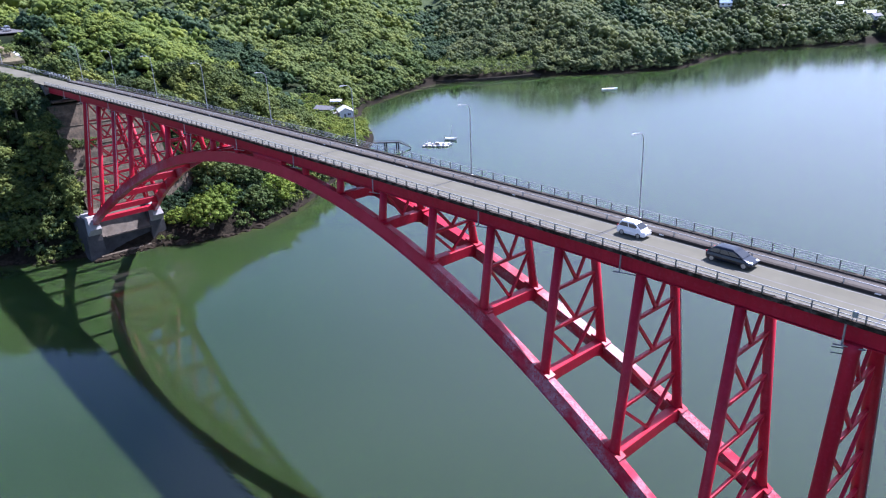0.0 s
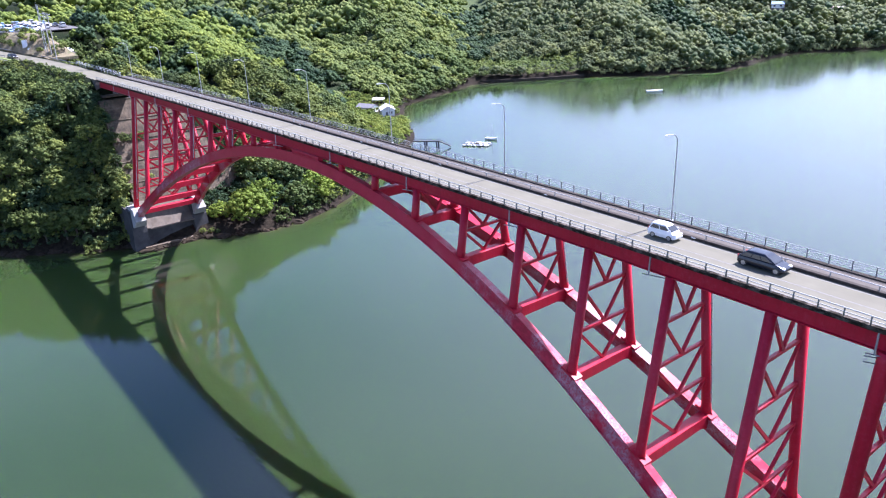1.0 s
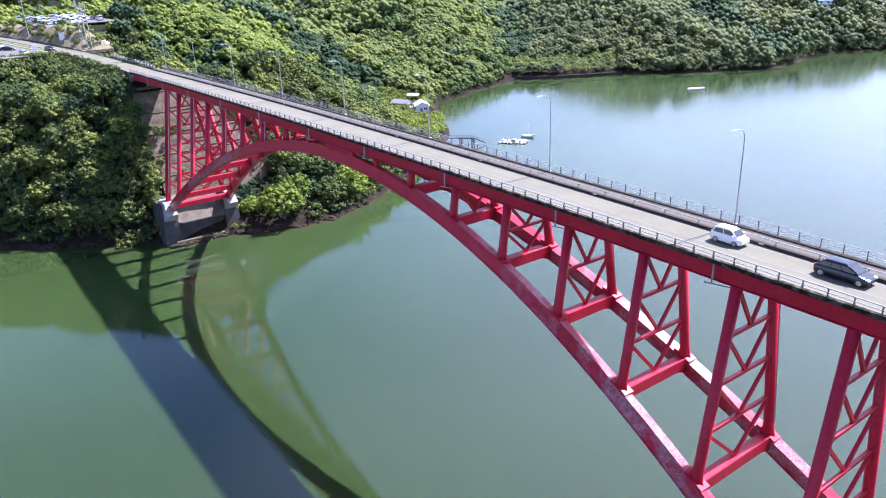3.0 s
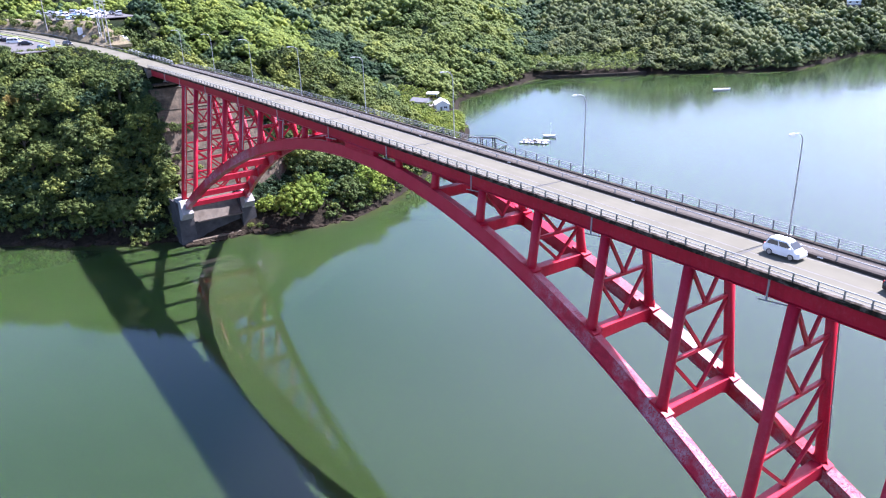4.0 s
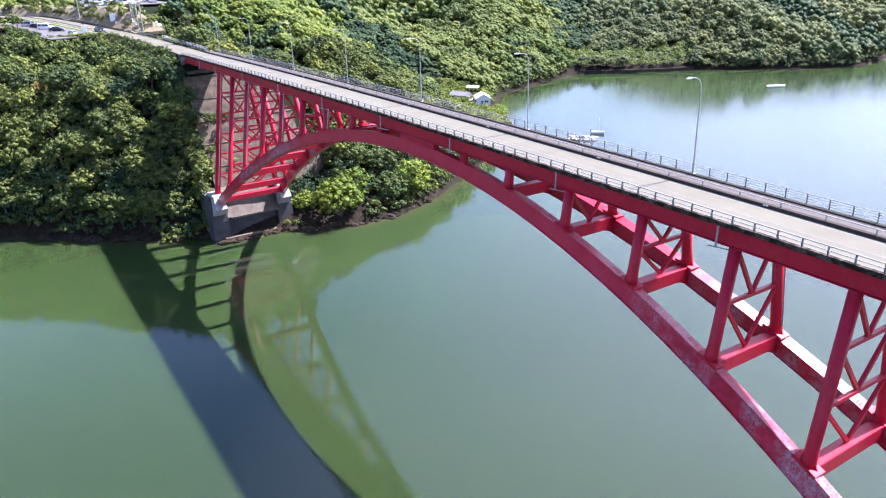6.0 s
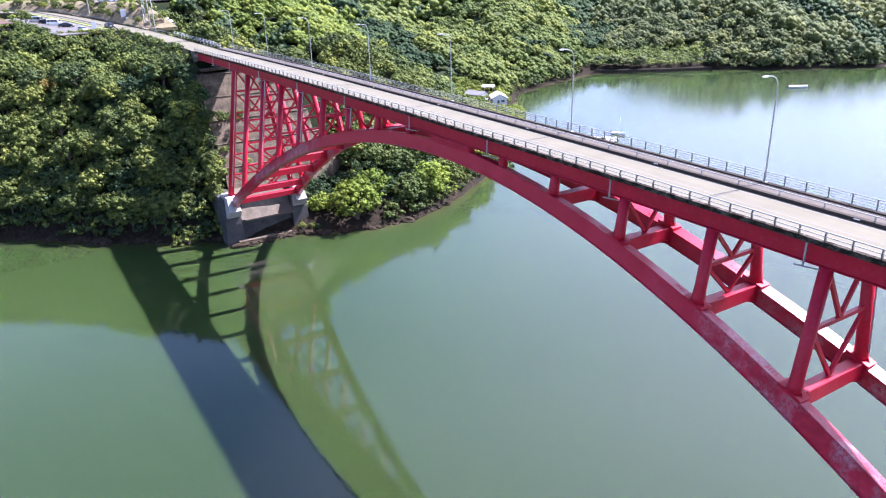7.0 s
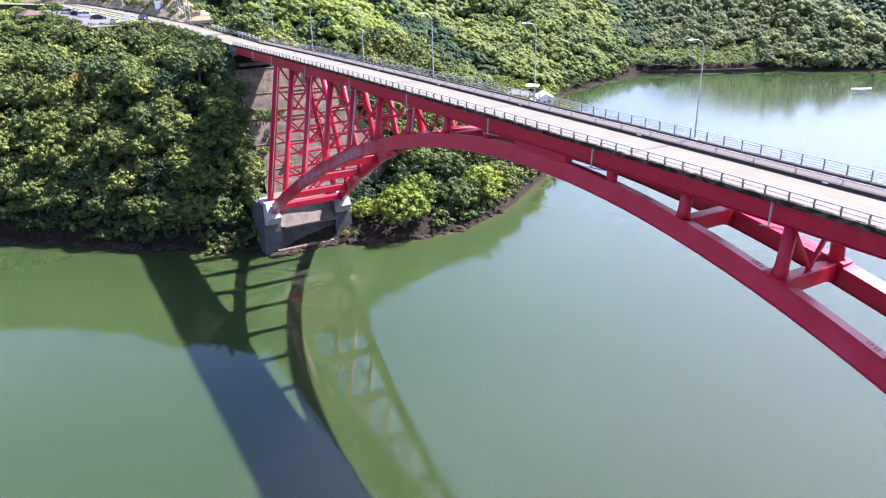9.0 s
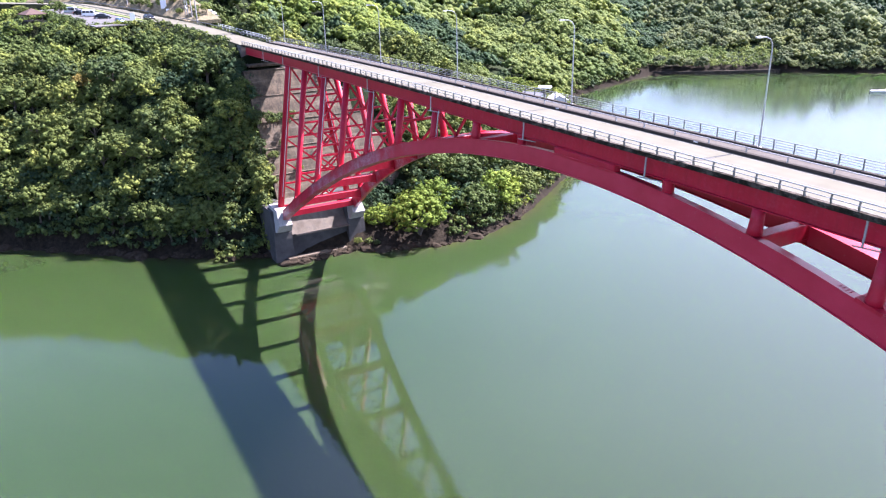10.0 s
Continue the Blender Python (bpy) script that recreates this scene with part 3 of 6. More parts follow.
ribs = [rib(s) for s in (-1, 1)]
PANELS = {90: 6, 80: 5, 70: 4, 60: 3, 50: 2, 40: 2, 30: 1}
for k in range(19):
    x = -90 + 10 * k
    a = abs(x)
    if a == 90:
        x *= 89.2 / 90
    if a < 15:
        continue
    zb = rib_z(x) - 0.1 if a < 90 else 11.3
    yb = rib_y(zb)
    GIRD_Z = deck_z(x) - 2.12
    zt, yt = GIRD_Z + 0.05, 2.93
    for s in (-1, 1):
        bm = B()
        if a < 90:
            f = [min(1.0, q / (zt - zb)) for q in (0, 0.5, 1.3)] + [1]
            tube(bm, [(x, s * (yb + (yt - yb) * q), zb + (zt - zb) * q) for q in f], [0.60, 0.57, 0.52, 0.52], 16)
        else:
            tube(bm, [(x, s * yb, zb), (x, s * (yb + (yt - yb) * 0.97), zb + (zt - zb) * 0.97), (x, s * yt, zt)], [0.66, 0.62, 0.74], 16)
        if 25 < a < 90:    # gusset collar at the foot
            sl = 2 * RIB_C * x
            bm2 = B()
            beam(bm2, (x - 1.0, s * yb, zb + sl * 1.0 + 0.06), (x + 1.0, s * yb, zb - sl * 1.0 + 0.06), 1.24, 0.28)
            part("foot_plate", bm2, RED, bridge)
        col = part("column", bm, RED, bridge)
        for q in col.data.polygons:
            q.use_smooth = len(q.vertices) == 4
    if a in (30, 50, 70, 90):     # rain pipes down the columns
        for s in ((1,) if x > 0 else (-1, 1)):
            off = 0.62 if a < 90 else 0.72
            bm = B()
            tube(bm, [(x + off, s * yt, zt - 0.1), (x + off, s * (yb + (yt - yb) * 0.08), zb + (zt - zb) * 0.08)], 0.075, 8)
            pipe = part("rain_pipe", bm, GALV, bridge, "grey steel rain pipe")
            for q in np.arange(0.15, 0.95, 0.2):
                bm = B()
                box(bm, (x + off - 0.06, s * (yb + (yt - yb) * q), zb + (zt - zb) * q), (0.3, 0.22, 0.06))
                part("clamp", bm, GALV_DARK, pipe)
    if 30 <= a <= 80:     # stiffeners at the column's foot, and rungs on the rib
        sl = math.atan(2 * RIB_C * x)
        for s in (-1, 1):
            for q in (-1, 1):
                bm = B()
                loft(bm, [[(x + q * 0.6, s * yb + yy, zb - 0.05 - q * 0.6 * math.tan(sl)), (x + q * 0.9, s * yb + yy, zb + 0.02 - q * 0.9 * math.tan(sl)), (x + q * 0.5, s * yb + yy, zb + 0.5)] for yy in (-0.03, 0.03)])
                part("foot_stiffener", bm, RED, bridge)
            for q in range(4):
                bm = B()
                xx = x - (1.7 + 0.28 * q) * (1 if x > 0 else -1)
                box(bm, (xx, s * rib_y(rib_z(xx)), rib_z(xx) - 0.135), (0.06, 0.55, 0.045), pose(0, 0, 0, 0, math.degrees(math.atan(2 * RIB_C * xx)), 0))
                part("rung", bm, RED, bridge)
    if a <= 80:     # beam between the ribs
        bm = B()
        zc = zb - 0.75
        beam(bm, (x, -rib_y(zc) + 0.4, zc), (x, rib_y(zc) - 0.4, zc), 1.15, 1.35, bevel=0.06)
        for s in (-1, 1):       # haunches
            ye = s * (rib_y(zc) - 0.42)
            loft(bm, [[(x + dx, ye, zc - 0.66), (x + dx, ye - s * 1.5, zc - 0.66), (x + dx, ye, zc - 1.15)][::s] for dx in (-0.5, 0.5)])
        part("cross_beam", bm, RED, bridge)
    bm = B()
    beam(bm, (x, -2.9, GIRD_Z + 0.95), (x, 2.9, GIRD_Z + 0.95), 0.5, 1.5)
    part("floor_beam", bm, RED, bridge)
    n = PANELS.get(a, 0)
    for i in range(n):
        z1, z0 = zt - (zt - zb) * i / n, zt - (zt - zb) * (i + 1) / n
        y1, y0 = yt + (yb - yt) * i / n, yt + (yb - yt) * (i + 1) / n
        z0b = z0 if i < n - 1 or a == 90 else zb - 0.1
        for s in (-1, 1):
            bm = B()
            beam(bm, (x, s * (y1 - 0.3), z1 - 0.25), (x, 0, z0b + 0.1), 0.3, 0.3)
            part("brace", bm, RED, bridge)
        if i < n - 1 or a == 90:
            bm = B()
            beam(bm, (x, -y0 + 0.3, z0), (x, y0 - 0.3, z0), 0.34, 0.34)
            part("strut", bm, RED, bridge)
            bm = B()
            box(bm, (x, 0, z0 + 0.12), (0.12, 0.9, 0.55))
            part("gusset", bm, RED, bridge)
for x in (-10.8, 10.8):      # the shortest posts beside the crown
    zb, zt = rib_z(x) - 0.2, deck_z(x) - 2.05
    for s in (-1, 1):
        bm = B()
        tube(bm, [(x, s * 2.95, zb), (x, s * 2.95, zt)], 0.52, 16)
        part("column", bm, RED, bridge)
    bm = B()
    beam(bm, (x, -2.7, zt + 0.9), (x, 2.7, zt + 0.9), 0.5, 1.4)
    part("floor_beam", bm, RED, bridge)
for s in (-1, 1):      # flat bracing between the girders beside the crown
    for k in (-1, 1):
        bm = B()
        beam(bm, (s * 11.0, k * 2.6, deck_z(11) - 1.85), (s * 18.5, -k * 2.6, deck_z(18) - 1.85), 0.35, 0.3)
        part("lateral_brace", bm, RED, bridge)
for x in (-86.0, 86.0):      # first beams above the footings
    bm = B()
    zc = rib_z(x) - 0.95
    beam(bm, (x, -rib_y(zc) + 0.4, zc), (x, rib_y(zc) - 0.4, zc), 1.3, 1.2, bevel=0.06)
    part("cross_beam", bm, RED, bridge)
# girders, slab and surfaces follow the deck's camber


def along(bm, x0, x1, ya, yb, za, zb, step=6.0, steel=False):
    """A bar of the section ya..yb, za..zb over the road's line, from x0 to x1."""
    n = max(2, int(abs(x1 - x0) / step))
    rings = []
    for x in np.linspace(x0, x1, n + 1):
        q = deck_z(x)
        rings.append([(x, ya, q + za), (x, ya, q + zb), (x, yb, q + zb), (x, yb, q + za)])
    loft(bm, rings)
    return bm


def strip(name, x0, x1, ya, yb, za, zb, material, parent, label="", step=6.0):
    return part(name, along(B(), x0, x1, ya, yb, za, zb, step), material, parent, label)


END = 118.8
for s in (-1, 1):
    y = s * 2.95
    bm = B()
    prof = [(-0.32, -0.34), (0.32, -0.34), (0.32, -0.42), (0.05, -0.42), (0.05, -2.02), (0.32, -2.02), (0.32, -2.10), (-0.32, -2.10), (-0.32, -2.02), (-0.05, -2.02), (-0.05, -0.42), (-0.32, -0.42)]
    loft(bm, [[(x, y + u, deck_z(x) + q) for u, q in prof] for x in np.linspace(-END, END, 41)])
    part("girder", bm, RED, bridge, "long crimson plate girder")
    bm = B()
    box(bm, (0, s * 3.0, 39.3), (9.0, 0.9, 1.7), bevel=0.1)
    part("crown_web", bm, RED, bridge)

strip("deck_slab", -END, END, NEAR_Y + 0.2, FAR_Y - 0.2, -0.33, -0.05, CONC, bridge)
strip("fascia", -END, END, NEAR_Y - 0.12, NEAR_Y + 0.28, -0.30, 0.10, FASCIA, bridge, "dark mossy concrete edge beam")
strip("fascia", -END, END, FAR_Y - 0.28, FAR_Y + 0.12, -0.36, 0.24, FASCIA, bridge, "dark mossy concrete edge beam")
strip("carriageway", -END, END, NEAR_Y + 0.25, 2.15, -0.06, 0.0, ROAD, bridge, "pale worn asphalt carriageway")
strip("footway", -END, END, 2.6, FAR_Y - 0.25, -0.06, 0.18, WALKWAY, bridge, "grey paved footway behind a kerb")
strip("kerb", -END, END, 2.15, 2.62, -0.06, 0.27, KERB, bridge, "dark kerb beside the footway")
for y in (-3.25, 1.75):
    strip("edge_line", -END, END, y - 0.06, y + 0.06, -0.002, 0.005, LINE, bridge)
strip("centre_line", -END, END, -0.80, -0.70, -0.002, 0.005, LINE, bridge)
for x in (-90.5, -64, -38, -12.5, 13.0, 38.5, 64.0, 90.5):
    bm = B()
    box(bm, (x, -0.75, deck_z(x) + 0.003), (0.16, 5.75, 0.012))
    part("expansion_joint", bm, JOINT, bridge)
# drain pipes that hang from the near edge
for x in (-103.4, -90.4, -70.9, -50.2, -30.2, -9.6, 8.6, 28.6, 48.6, 68.0, 88.6):
    q = deck_z(x)
    bm = B()
    tube(bm, [(x, -3.6, q - 0.35), (x, -3.62, q - 1.2), (x - 0.02, -3.66, q - 2.2)], 0.085, 8)
    pipe = part("drain_pipe", bm, GALV, bridge, "grey steel drain pipe")
    bm = B()
    beam(bm, (x - 0.6, -3.9, q - 2.25), (x + 1.6, -3.2, q - 2.3), 0.12, 0.07)
    part("drip_tray", bm, GALV, pipe)


def posts(parent, first, step, count, proto, y):
    for i in range(count):
        x = first + step * i
        m = Matrix.Translation((x, 0, deck_z(x) - ROAD_Z))
        if i == 0:
            proto.matrix_basis = m
        else:
            again(proto.name.split(".")[0], proto, parent, m)


def rail(parent, y, z, r, sides=6):
    bm = B()
    tube(bm, [(x, y, z + deck_z(x) - ROAD_Z) for x in np.linspace(-END, END, 41)], r, sides)
    return part("rail", bm, ALU, parent, smooth=True)


# near railing: low posts with two rails on the edge beam
near_rail = thing("railing", "low steel bridge railing with two pale horizontal rails", "railing", "bridge railings", at=(0, NEAR_Y + 0.05, ROAD_Z + 0.1))
bm = B()
beam(bm, (0, 0, -0.02), (0, -0.09, 0.34), 0.09, 0.15, up=(0, 1, 0))
beam(bm, (0, -0.09, 0.32), (0, -0.02, 0.70), 0.09, 0.13, up=(0, 1, 0))
posts(near_rail, -118, 2.0, 119, part("post", bm, GALV_DARK, near_rail), 0)
rail(near_rail, 0.0, 0.70, 0.055, 8)
rail(near_rail, -0.05, 0.38, 0.04)
# far railing: taller, four thin rails
far_rail = thing("railing", "tall grey footway railing with thin horizontal rails", "railing", "bridge railings", at=(0, FAR_Y - 0.12, ROAD_Z + 0.23))
bm = B()
beam(bm, (0, 0, -0.02), (0, 0.07, 0.25), 0.08, 0.12, up=(0, 1, 0))
beam(bm, (0, 0.07, 0.23), (0, 0.05, 0.96), 0.08, 0.11, up=(0, 1, 0))
posts(far_rail, -117.3, 2.0, 118, part("post", bm, GALV_DARK, far_rail), 0)
for z, r in ((0.93, 0.034), (0.72, 0.024), (0.51, 0.024), (0.30, 0.024)):
    rail(far_rail, 0.05, z, r)
# vehicle guard rail on the kerb
guard = thing("guard_rail", "low guard rail of one pale steel pipe on short posts", "guard rail", at=(0, 2.42, ROAD_Z + 0.27))
bm = B()
box(bm, (0, 0.04, 0.2), (0.11, 0.11, 0.44))
posts(guard, -118, 4.0, 60, part("post", bm, GALV, guard), 0)
bm = B()
tube(bm, [(x, 0.02, 0.42 + deck_z(x) - ROAD_Z) for x in np.linspace(-END, END, 41)], 0.048, 8)
part("rail", bm, ALU, guard, "round pale steel pipe rail", smooth=True)
strip("edge_kerb", -END, END, FAR_Y - 0.52, FAR_Y - 0.26, 0.10, 0.30, KERB, bridge, "dark kerb under the footway railing")

# small cable box on the near railing, and a bracket for it on the girder
box_thing = thing("cable_box", "small pale cable box clamped to the bridge railing", "cable box", at=(89.2, NEAR_Y + 0.02, deck_z(89.2) + 0.1))
bm = B()
box(bm, (0, 0, 0.55), (0.42, 0.16, 0.5), bevel=0.03)
part("case", bm, GALV, box_thing)
for q in (-0.14, 0.14):
    bm = B()
    tube(bm, [(q, 0.02, -0.05), (q, 0.02, 0.9)], 0.035, 6)
    part("bracket", bm, GALV, box_thing)
for z in (-2.6, -3.1):
    bm = B()
    tube(bm, [(87.9, -3.75, deck_z(88) + z), (89.0, -3.4, deck_z(88) + z + 0.05)], 0.05, 6)
    part("service_bracket", bm, GALV_DARK, bridge)
# small reflectors along the kerb
for x in [8.8 + 20 * k for k in range(-4, 5)]:
    bm = B()
    box(bm, (x, 2.13, deck_z(x) + 0.20), (0.5, 0.06, 0.10), bevel=0.01)
    part("reflector", bm, WHITE, bridge, "small white kerb reflector")
# street lamps on the footway's edge


def street_lamp():
    lamp = thing("street_lamp", "slender galvanised street lamp with a curved arm over the road", "street lamp", "lamps along the bridge")
    bm = B()
    tube(bm, [(0, 0, 0), (0, 0, 4), (0, 0, 8.3)], [0.085, 0.07, 0.055], 8)
    part("pole", bm, GALV, lamp)
    bm = B()
    tube(bm, [(0, 0, 8.30), (0, -0.08, 8.75), (0, -0.35, 9.13), (0, -0.8, 9.33), (0, -1.5, 9.40)], [0.055, 0.052, 0.048, 0.045, 0.04], 8)
    part("arm", bm, GALV, lamp)
    bm = B()
    loft(bm, [[(-0.08, -1.45, 9.37), (0.08, -1.45, 9.37), (0.08, -1.45, 9.47), (-0.08, -1.45, 9.47)],
              [(-0.15, -1.75, 9.31), (0.15, -1.75, 9.31), (0.13, -1.75, 9.48), (-0.13, -1.75, 9.48)],
              [(-0.1, -2.15, 9.35), (0.1, -2.15, 9.35), (0.07, -2.15, 9.43), (-0.07, -2.15, 9.43)]])
    part("lamp_head", bm, ALU, lamp)
    bm = B()
    box(bm, (0, 0, 0.05), (0.4, 0.4, 0.1), bevel=0.02)
    part("base_plate", bm, GALV, lamp)
    return lamp


lamp = street_lamp()
LAMP_Y = 4.95
lamp.location = (64.3, LAMP_Y, deck_z(64) + 0.17)
for i in range(1, 8):
    copy_thing(lamp, pose(64.3 - 25.5 * i, LAMP_Y, deck_z(64.0 - 25.5 * i) + 0.17))

# footings at both banks
for s in (-1, 1):
    foot = thing("footing", "pale weathered concrete arch footing with stepped wall", "footing", kind="structure")
    def at(x, yy, zz):
        return (s * x, yy, zz)
    for q in (-1, 1):       # buttresses under the pedestals
        bm = B()
        loft(bm, [[at(86.6, q * 6.2, -1.5), at(86.6, q * 10.4, -1.5), at(98, q * 10.4, -1.5), at(98, q * 6.2, -1.5)][::s * q],
                  [at(87.2, q * 6.3, 6.0), at(87.2, q * 10.1, 6.0), at(98, q * 10.1, 6.0), at(98, q * 6.3, 6.0)][::s * q],
                  [at(89.0, q * 6.3, 10.6), at(89.0, q * 9.9, 10.6), at(98, q * 9.9, 10.6), at(98, q * 6.3, 10.6)][::s * q]])
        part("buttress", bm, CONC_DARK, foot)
    bm = B()
    loft(bm, [[at(87.4, yy, 5.4), at(91.8, yy, 10.4), at(98, yy, 10.4), at(98, yy, 5.4)][::s] for yy in (-6.3, 6.3)])
    part("sloped_slab", bm, CONC_SLAB, foot)
    bm = B()
    loft(bm, [[at(88.4, yy, -1.5), at(88.4, yy, 5.1), at(98, yy, 5.1), at(98, yy, -1.5)][::s] for yy in (-6.3, 6.3)])
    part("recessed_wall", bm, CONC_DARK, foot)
    bm = B()
    box(bm, (s * 87.0, 0.5, 5.25), (1.0, 12.0, 0.25), bevel=0.03)
    part("ledge", bm, CONC_SLAB, foot)
    bm = B()
    box(bm, (s * 85.9, -1.5, 0.0), (1.2, 13.0, 1.9), bevel=0.06)
    part("apron", bm, CONC_WALL, foot)
    for q in (-1, 1):
        bm = B()
        loft(bm, [[(s * 86.6, q * 9.7, 6.6), (s * 94, q * 9.7, 6.6), (s * 94, q * 6.5, 6.6), (s * 86.6, q * 6.5, 6.6)][::s * q],
                  [(s * 84.9, q * 9.5, 8.5), (s * 93, q * 9.5, 8.5), (s * 93, q * 6.7, 8.5), (s * 84.9, q * 6.7, 8.5)][::s * q],
                  [(s * 87.0, q * 9.2, 11.3), (s * 92, q * 9.2, 11.3), (s * 92, q * 6.9, 11.3), (s * 87.0, q * 6.9, 11.3)][::s * q]])
        part("pedestal", bm, CONC_LIGHT, foot)
    bm = B()
    box(bm, (s * 120.9, 0.6, 36.4), (4.0, 9.6, 9.0), bevel=0.08)
    part("abutment", bm, CONC, foot)
# stepped concrete slope under the bridge's far end
slope = thing("retaining_slope", "stained grey concrete retaining slope in stepped tiers", "retaining wall", kind="structure")
for i in range(5):
    z0, z1 = 10.0 + 5.2 * i, 15.2 + 5.2 * i
    xa = -96.5 - 3.25 * i
    bm = B()
    loft(bm, [[(xa, yy, z0 - 0.6), (xa - 2.7, yy, z1), (xa - 6.5, yy, z1), (xa - 6.5, yy, z0 - 0.6)] for yy in (-5.8, -2.0, 3.0, 12.0, 25.0 - i * 2.6)])
    part("tier", bm, CONC_WALL, slope)
    bm = B()
    box(bm, (xa - 2.75, 9.65 - 1.3 * i, z1 + 0.06), (0.45, 30.6 - 2.6 * i, 0.12), bevel=0.02)
    part("ledge", bm, CONC_WALL, slope)
bm = B()
box(bm, (-115.2, 0.2, 36.9), (3.2, 8.6, 0.45), bevel=0.04)
part("bearing_shelf", bm, CONC_WALL, slope)
# approach road on the hill
def ribbon(x0, x1, o0, o1, lift, thick, step=4.0):
    """A strip along the hilltop road from x0 to x1, between two offsets from its line."""
    bm, rings = B(), []
    for q in np.linspace(x0, x1, max(2, int(abs(x1 - x0) / step) + 1)):
        t = Vector((-1.0, float(road_y(q - 1) - road_y(q)), 0)).normalized()
        n, z = Vector((-t.y, t.x, 0)), float(road_z(q)) + lift
        c = Vector((q, float(road_y(q)), 0))
        rings.append([(c + n * o0) + Vector((0, 0, z)), (c + n * o0) + Vector((0, 0, z - thick)), (c + n * o1) + Vector((0, 0, z - thick)), (c + n * o1) + Vector((0, 0, z))])
    loft(bm, rings)
    return bm


bm = ribbon(-118.9, -300, -3.1, 3.1, 0.0, 0.3)
tagged(part("road", bm, ROAD), "pale asphalt road over the hilltop", "road", kind="structure")
bm = B()
box(bm, (268.9, -0.8, 41.12), (300, 6.2, 0.14))
tagged(part("road", bm, ROAD), "pale asphalt road beyond the bridge", "road", kind="structure")

# ---- woods ----
RNG = np.random.RandomState(7)


LUMP_V = np.array(((1, 0, 0), (0, 1, 0), (-1, 0, 0), (0, -1, 0), (0, 0, 1), (0, 0, -1)), float)
LUMP_F = np.array(((0, 1, 4), (1, 2, 4), (2, 3, 4), (3, 0, 4), (1, 0, 5), (2, 1, 5), (3, 2, 5), (0, 3, 5)))


def crown_mesh(tufts, leaves, size, seed, flat=0.8, jitter=0.22, rad=(0.10, 0.17), whole=0.35, fill=(0.5, 0.85)):
    """Corners, triangles and quads of a crown about 1 across: an uneven dome of dense leafy tufts, with sprays of leaves on each."""
    r = np.random.RandomState(seed)
    u = np.clip((np.arange(tufts) + 0.5) / tufts * 1.5 - 0.5 + r.uniform(-0.1, 0.1, tufts), -0.5, 1.0)
    az = np.arange(tufts) * 2.39996 + r.uniform(-0.5, 0.5, tufts)
    w = np.sqrt(1 - u * u)
    d = np.stack([w * np.cos(az), w * np.sin(az), u], 1)
    c = d * (r.uniform(0.22, 0.38, tufts) * (1 + 0.3 * (r.uniform(size=tufts) > 0.85)))[:, None] * (1, 1, flat)
    rad = r.uniform(*rad, tufts)
    tv = (LUMP_V[None] * r.uniform(*fill, (tufts, len(LUMP_V), 1)) * (1, 1, 0.75) * rad[:, None, None] + c[:, None]).reshape(-1, 3)
    tf = (LUMP_F[None] + (np.arange(tufts) * len(LUMP_V))[:, None, None]).reshape(-1, 3)
    which = np.repeat(np.arange(tufts), leaves)
    n = tufts * leaves
    q = r.normal(0, 1, (n, 3))
    q[:, 2] = q[:, 2] * 0.8 + 0.5
    q /= np.linalg.norm(q, axis=1)[:, None]
    p = c[which] + q * (rad[which] * r.uniform(0.85, 1.15, n))[:, None] * (1, 1, 0.78)
    nrm = q + whole * d[which] + r.normal(0, jitter, (n, 3))
    nrm /= np.linalg.norm(nrm, axis=1)[:, None]
    a = np.cross(nrm, r.normal(0, 1, (n, 3)))
    a /= np.linalg.norm(a, axis=1)[:, None]
    b = np.cross(nrm, a)
    s = size * r.uniform(0.6, 1.35, (n, 1))
    k = r.uniform(0.45, 0.9, (n, 1))
    dent = nrm * s * r.uniform(-0.4, 0.1, (n, 1))
    v = np.stack([p - a * s, p - b * s * k + dent, p + a * s, p + b * s * k + dent], 1).reshape(-1, 3)
    return np.concatenate([tv, v]), tf, np.arange(n * 4).reshape(-1, 4) + len(tv)


def mesh_from(name, v, tris, quads, material, tint=None):
    """A mesh from numpy arrays of corners and faces; tint tells one tree's leaves from another's."""
    me = bpy.data.meshes.new(name)
    me.vertices.add(len(v))
    me.vertices.foreach_set("co", np.ascontiguousarray(v, np.float32).ravel())
    me.loops.add(tris.size + quads.size)
    me.loops.foreach_set("vertex_index", np.concatenate([tris.ravel(), quads.ravel()]).astype(np.int32))
    me.polygons.add(len(tris) + len(quads))
    me.polygons.foreach_set("loop_start", np.concatenate([np.arange(len(tris)) * 3, tris.size + np.arange(len(quads)) * 4]).astype(np.int32))
    if tint is not None:
        me.attributes.new("tint", 'FLOAT', 'POINT').data.foreach_set("value", tint.astype(np.float32))
    me.materials.append(material)
    me.update(calc_edges=True)
    return me


def scatter(x0, x1, y0, y1, step, seed):
    """Jittered places on a grid."""
    r = np.random.RandomState(seed)
    x, y = np.meshgrid(np.arange(x0, x1, step), np.arange(y0, y1, step), indexing="ij")
    x, y = x.ravel(), y.ravel()
    x = x + r.uniform(-0.45, 0.45, x.size) * step
    y = y + r.uniform(-0.45, 0.45, y.size) * step
    return x, y


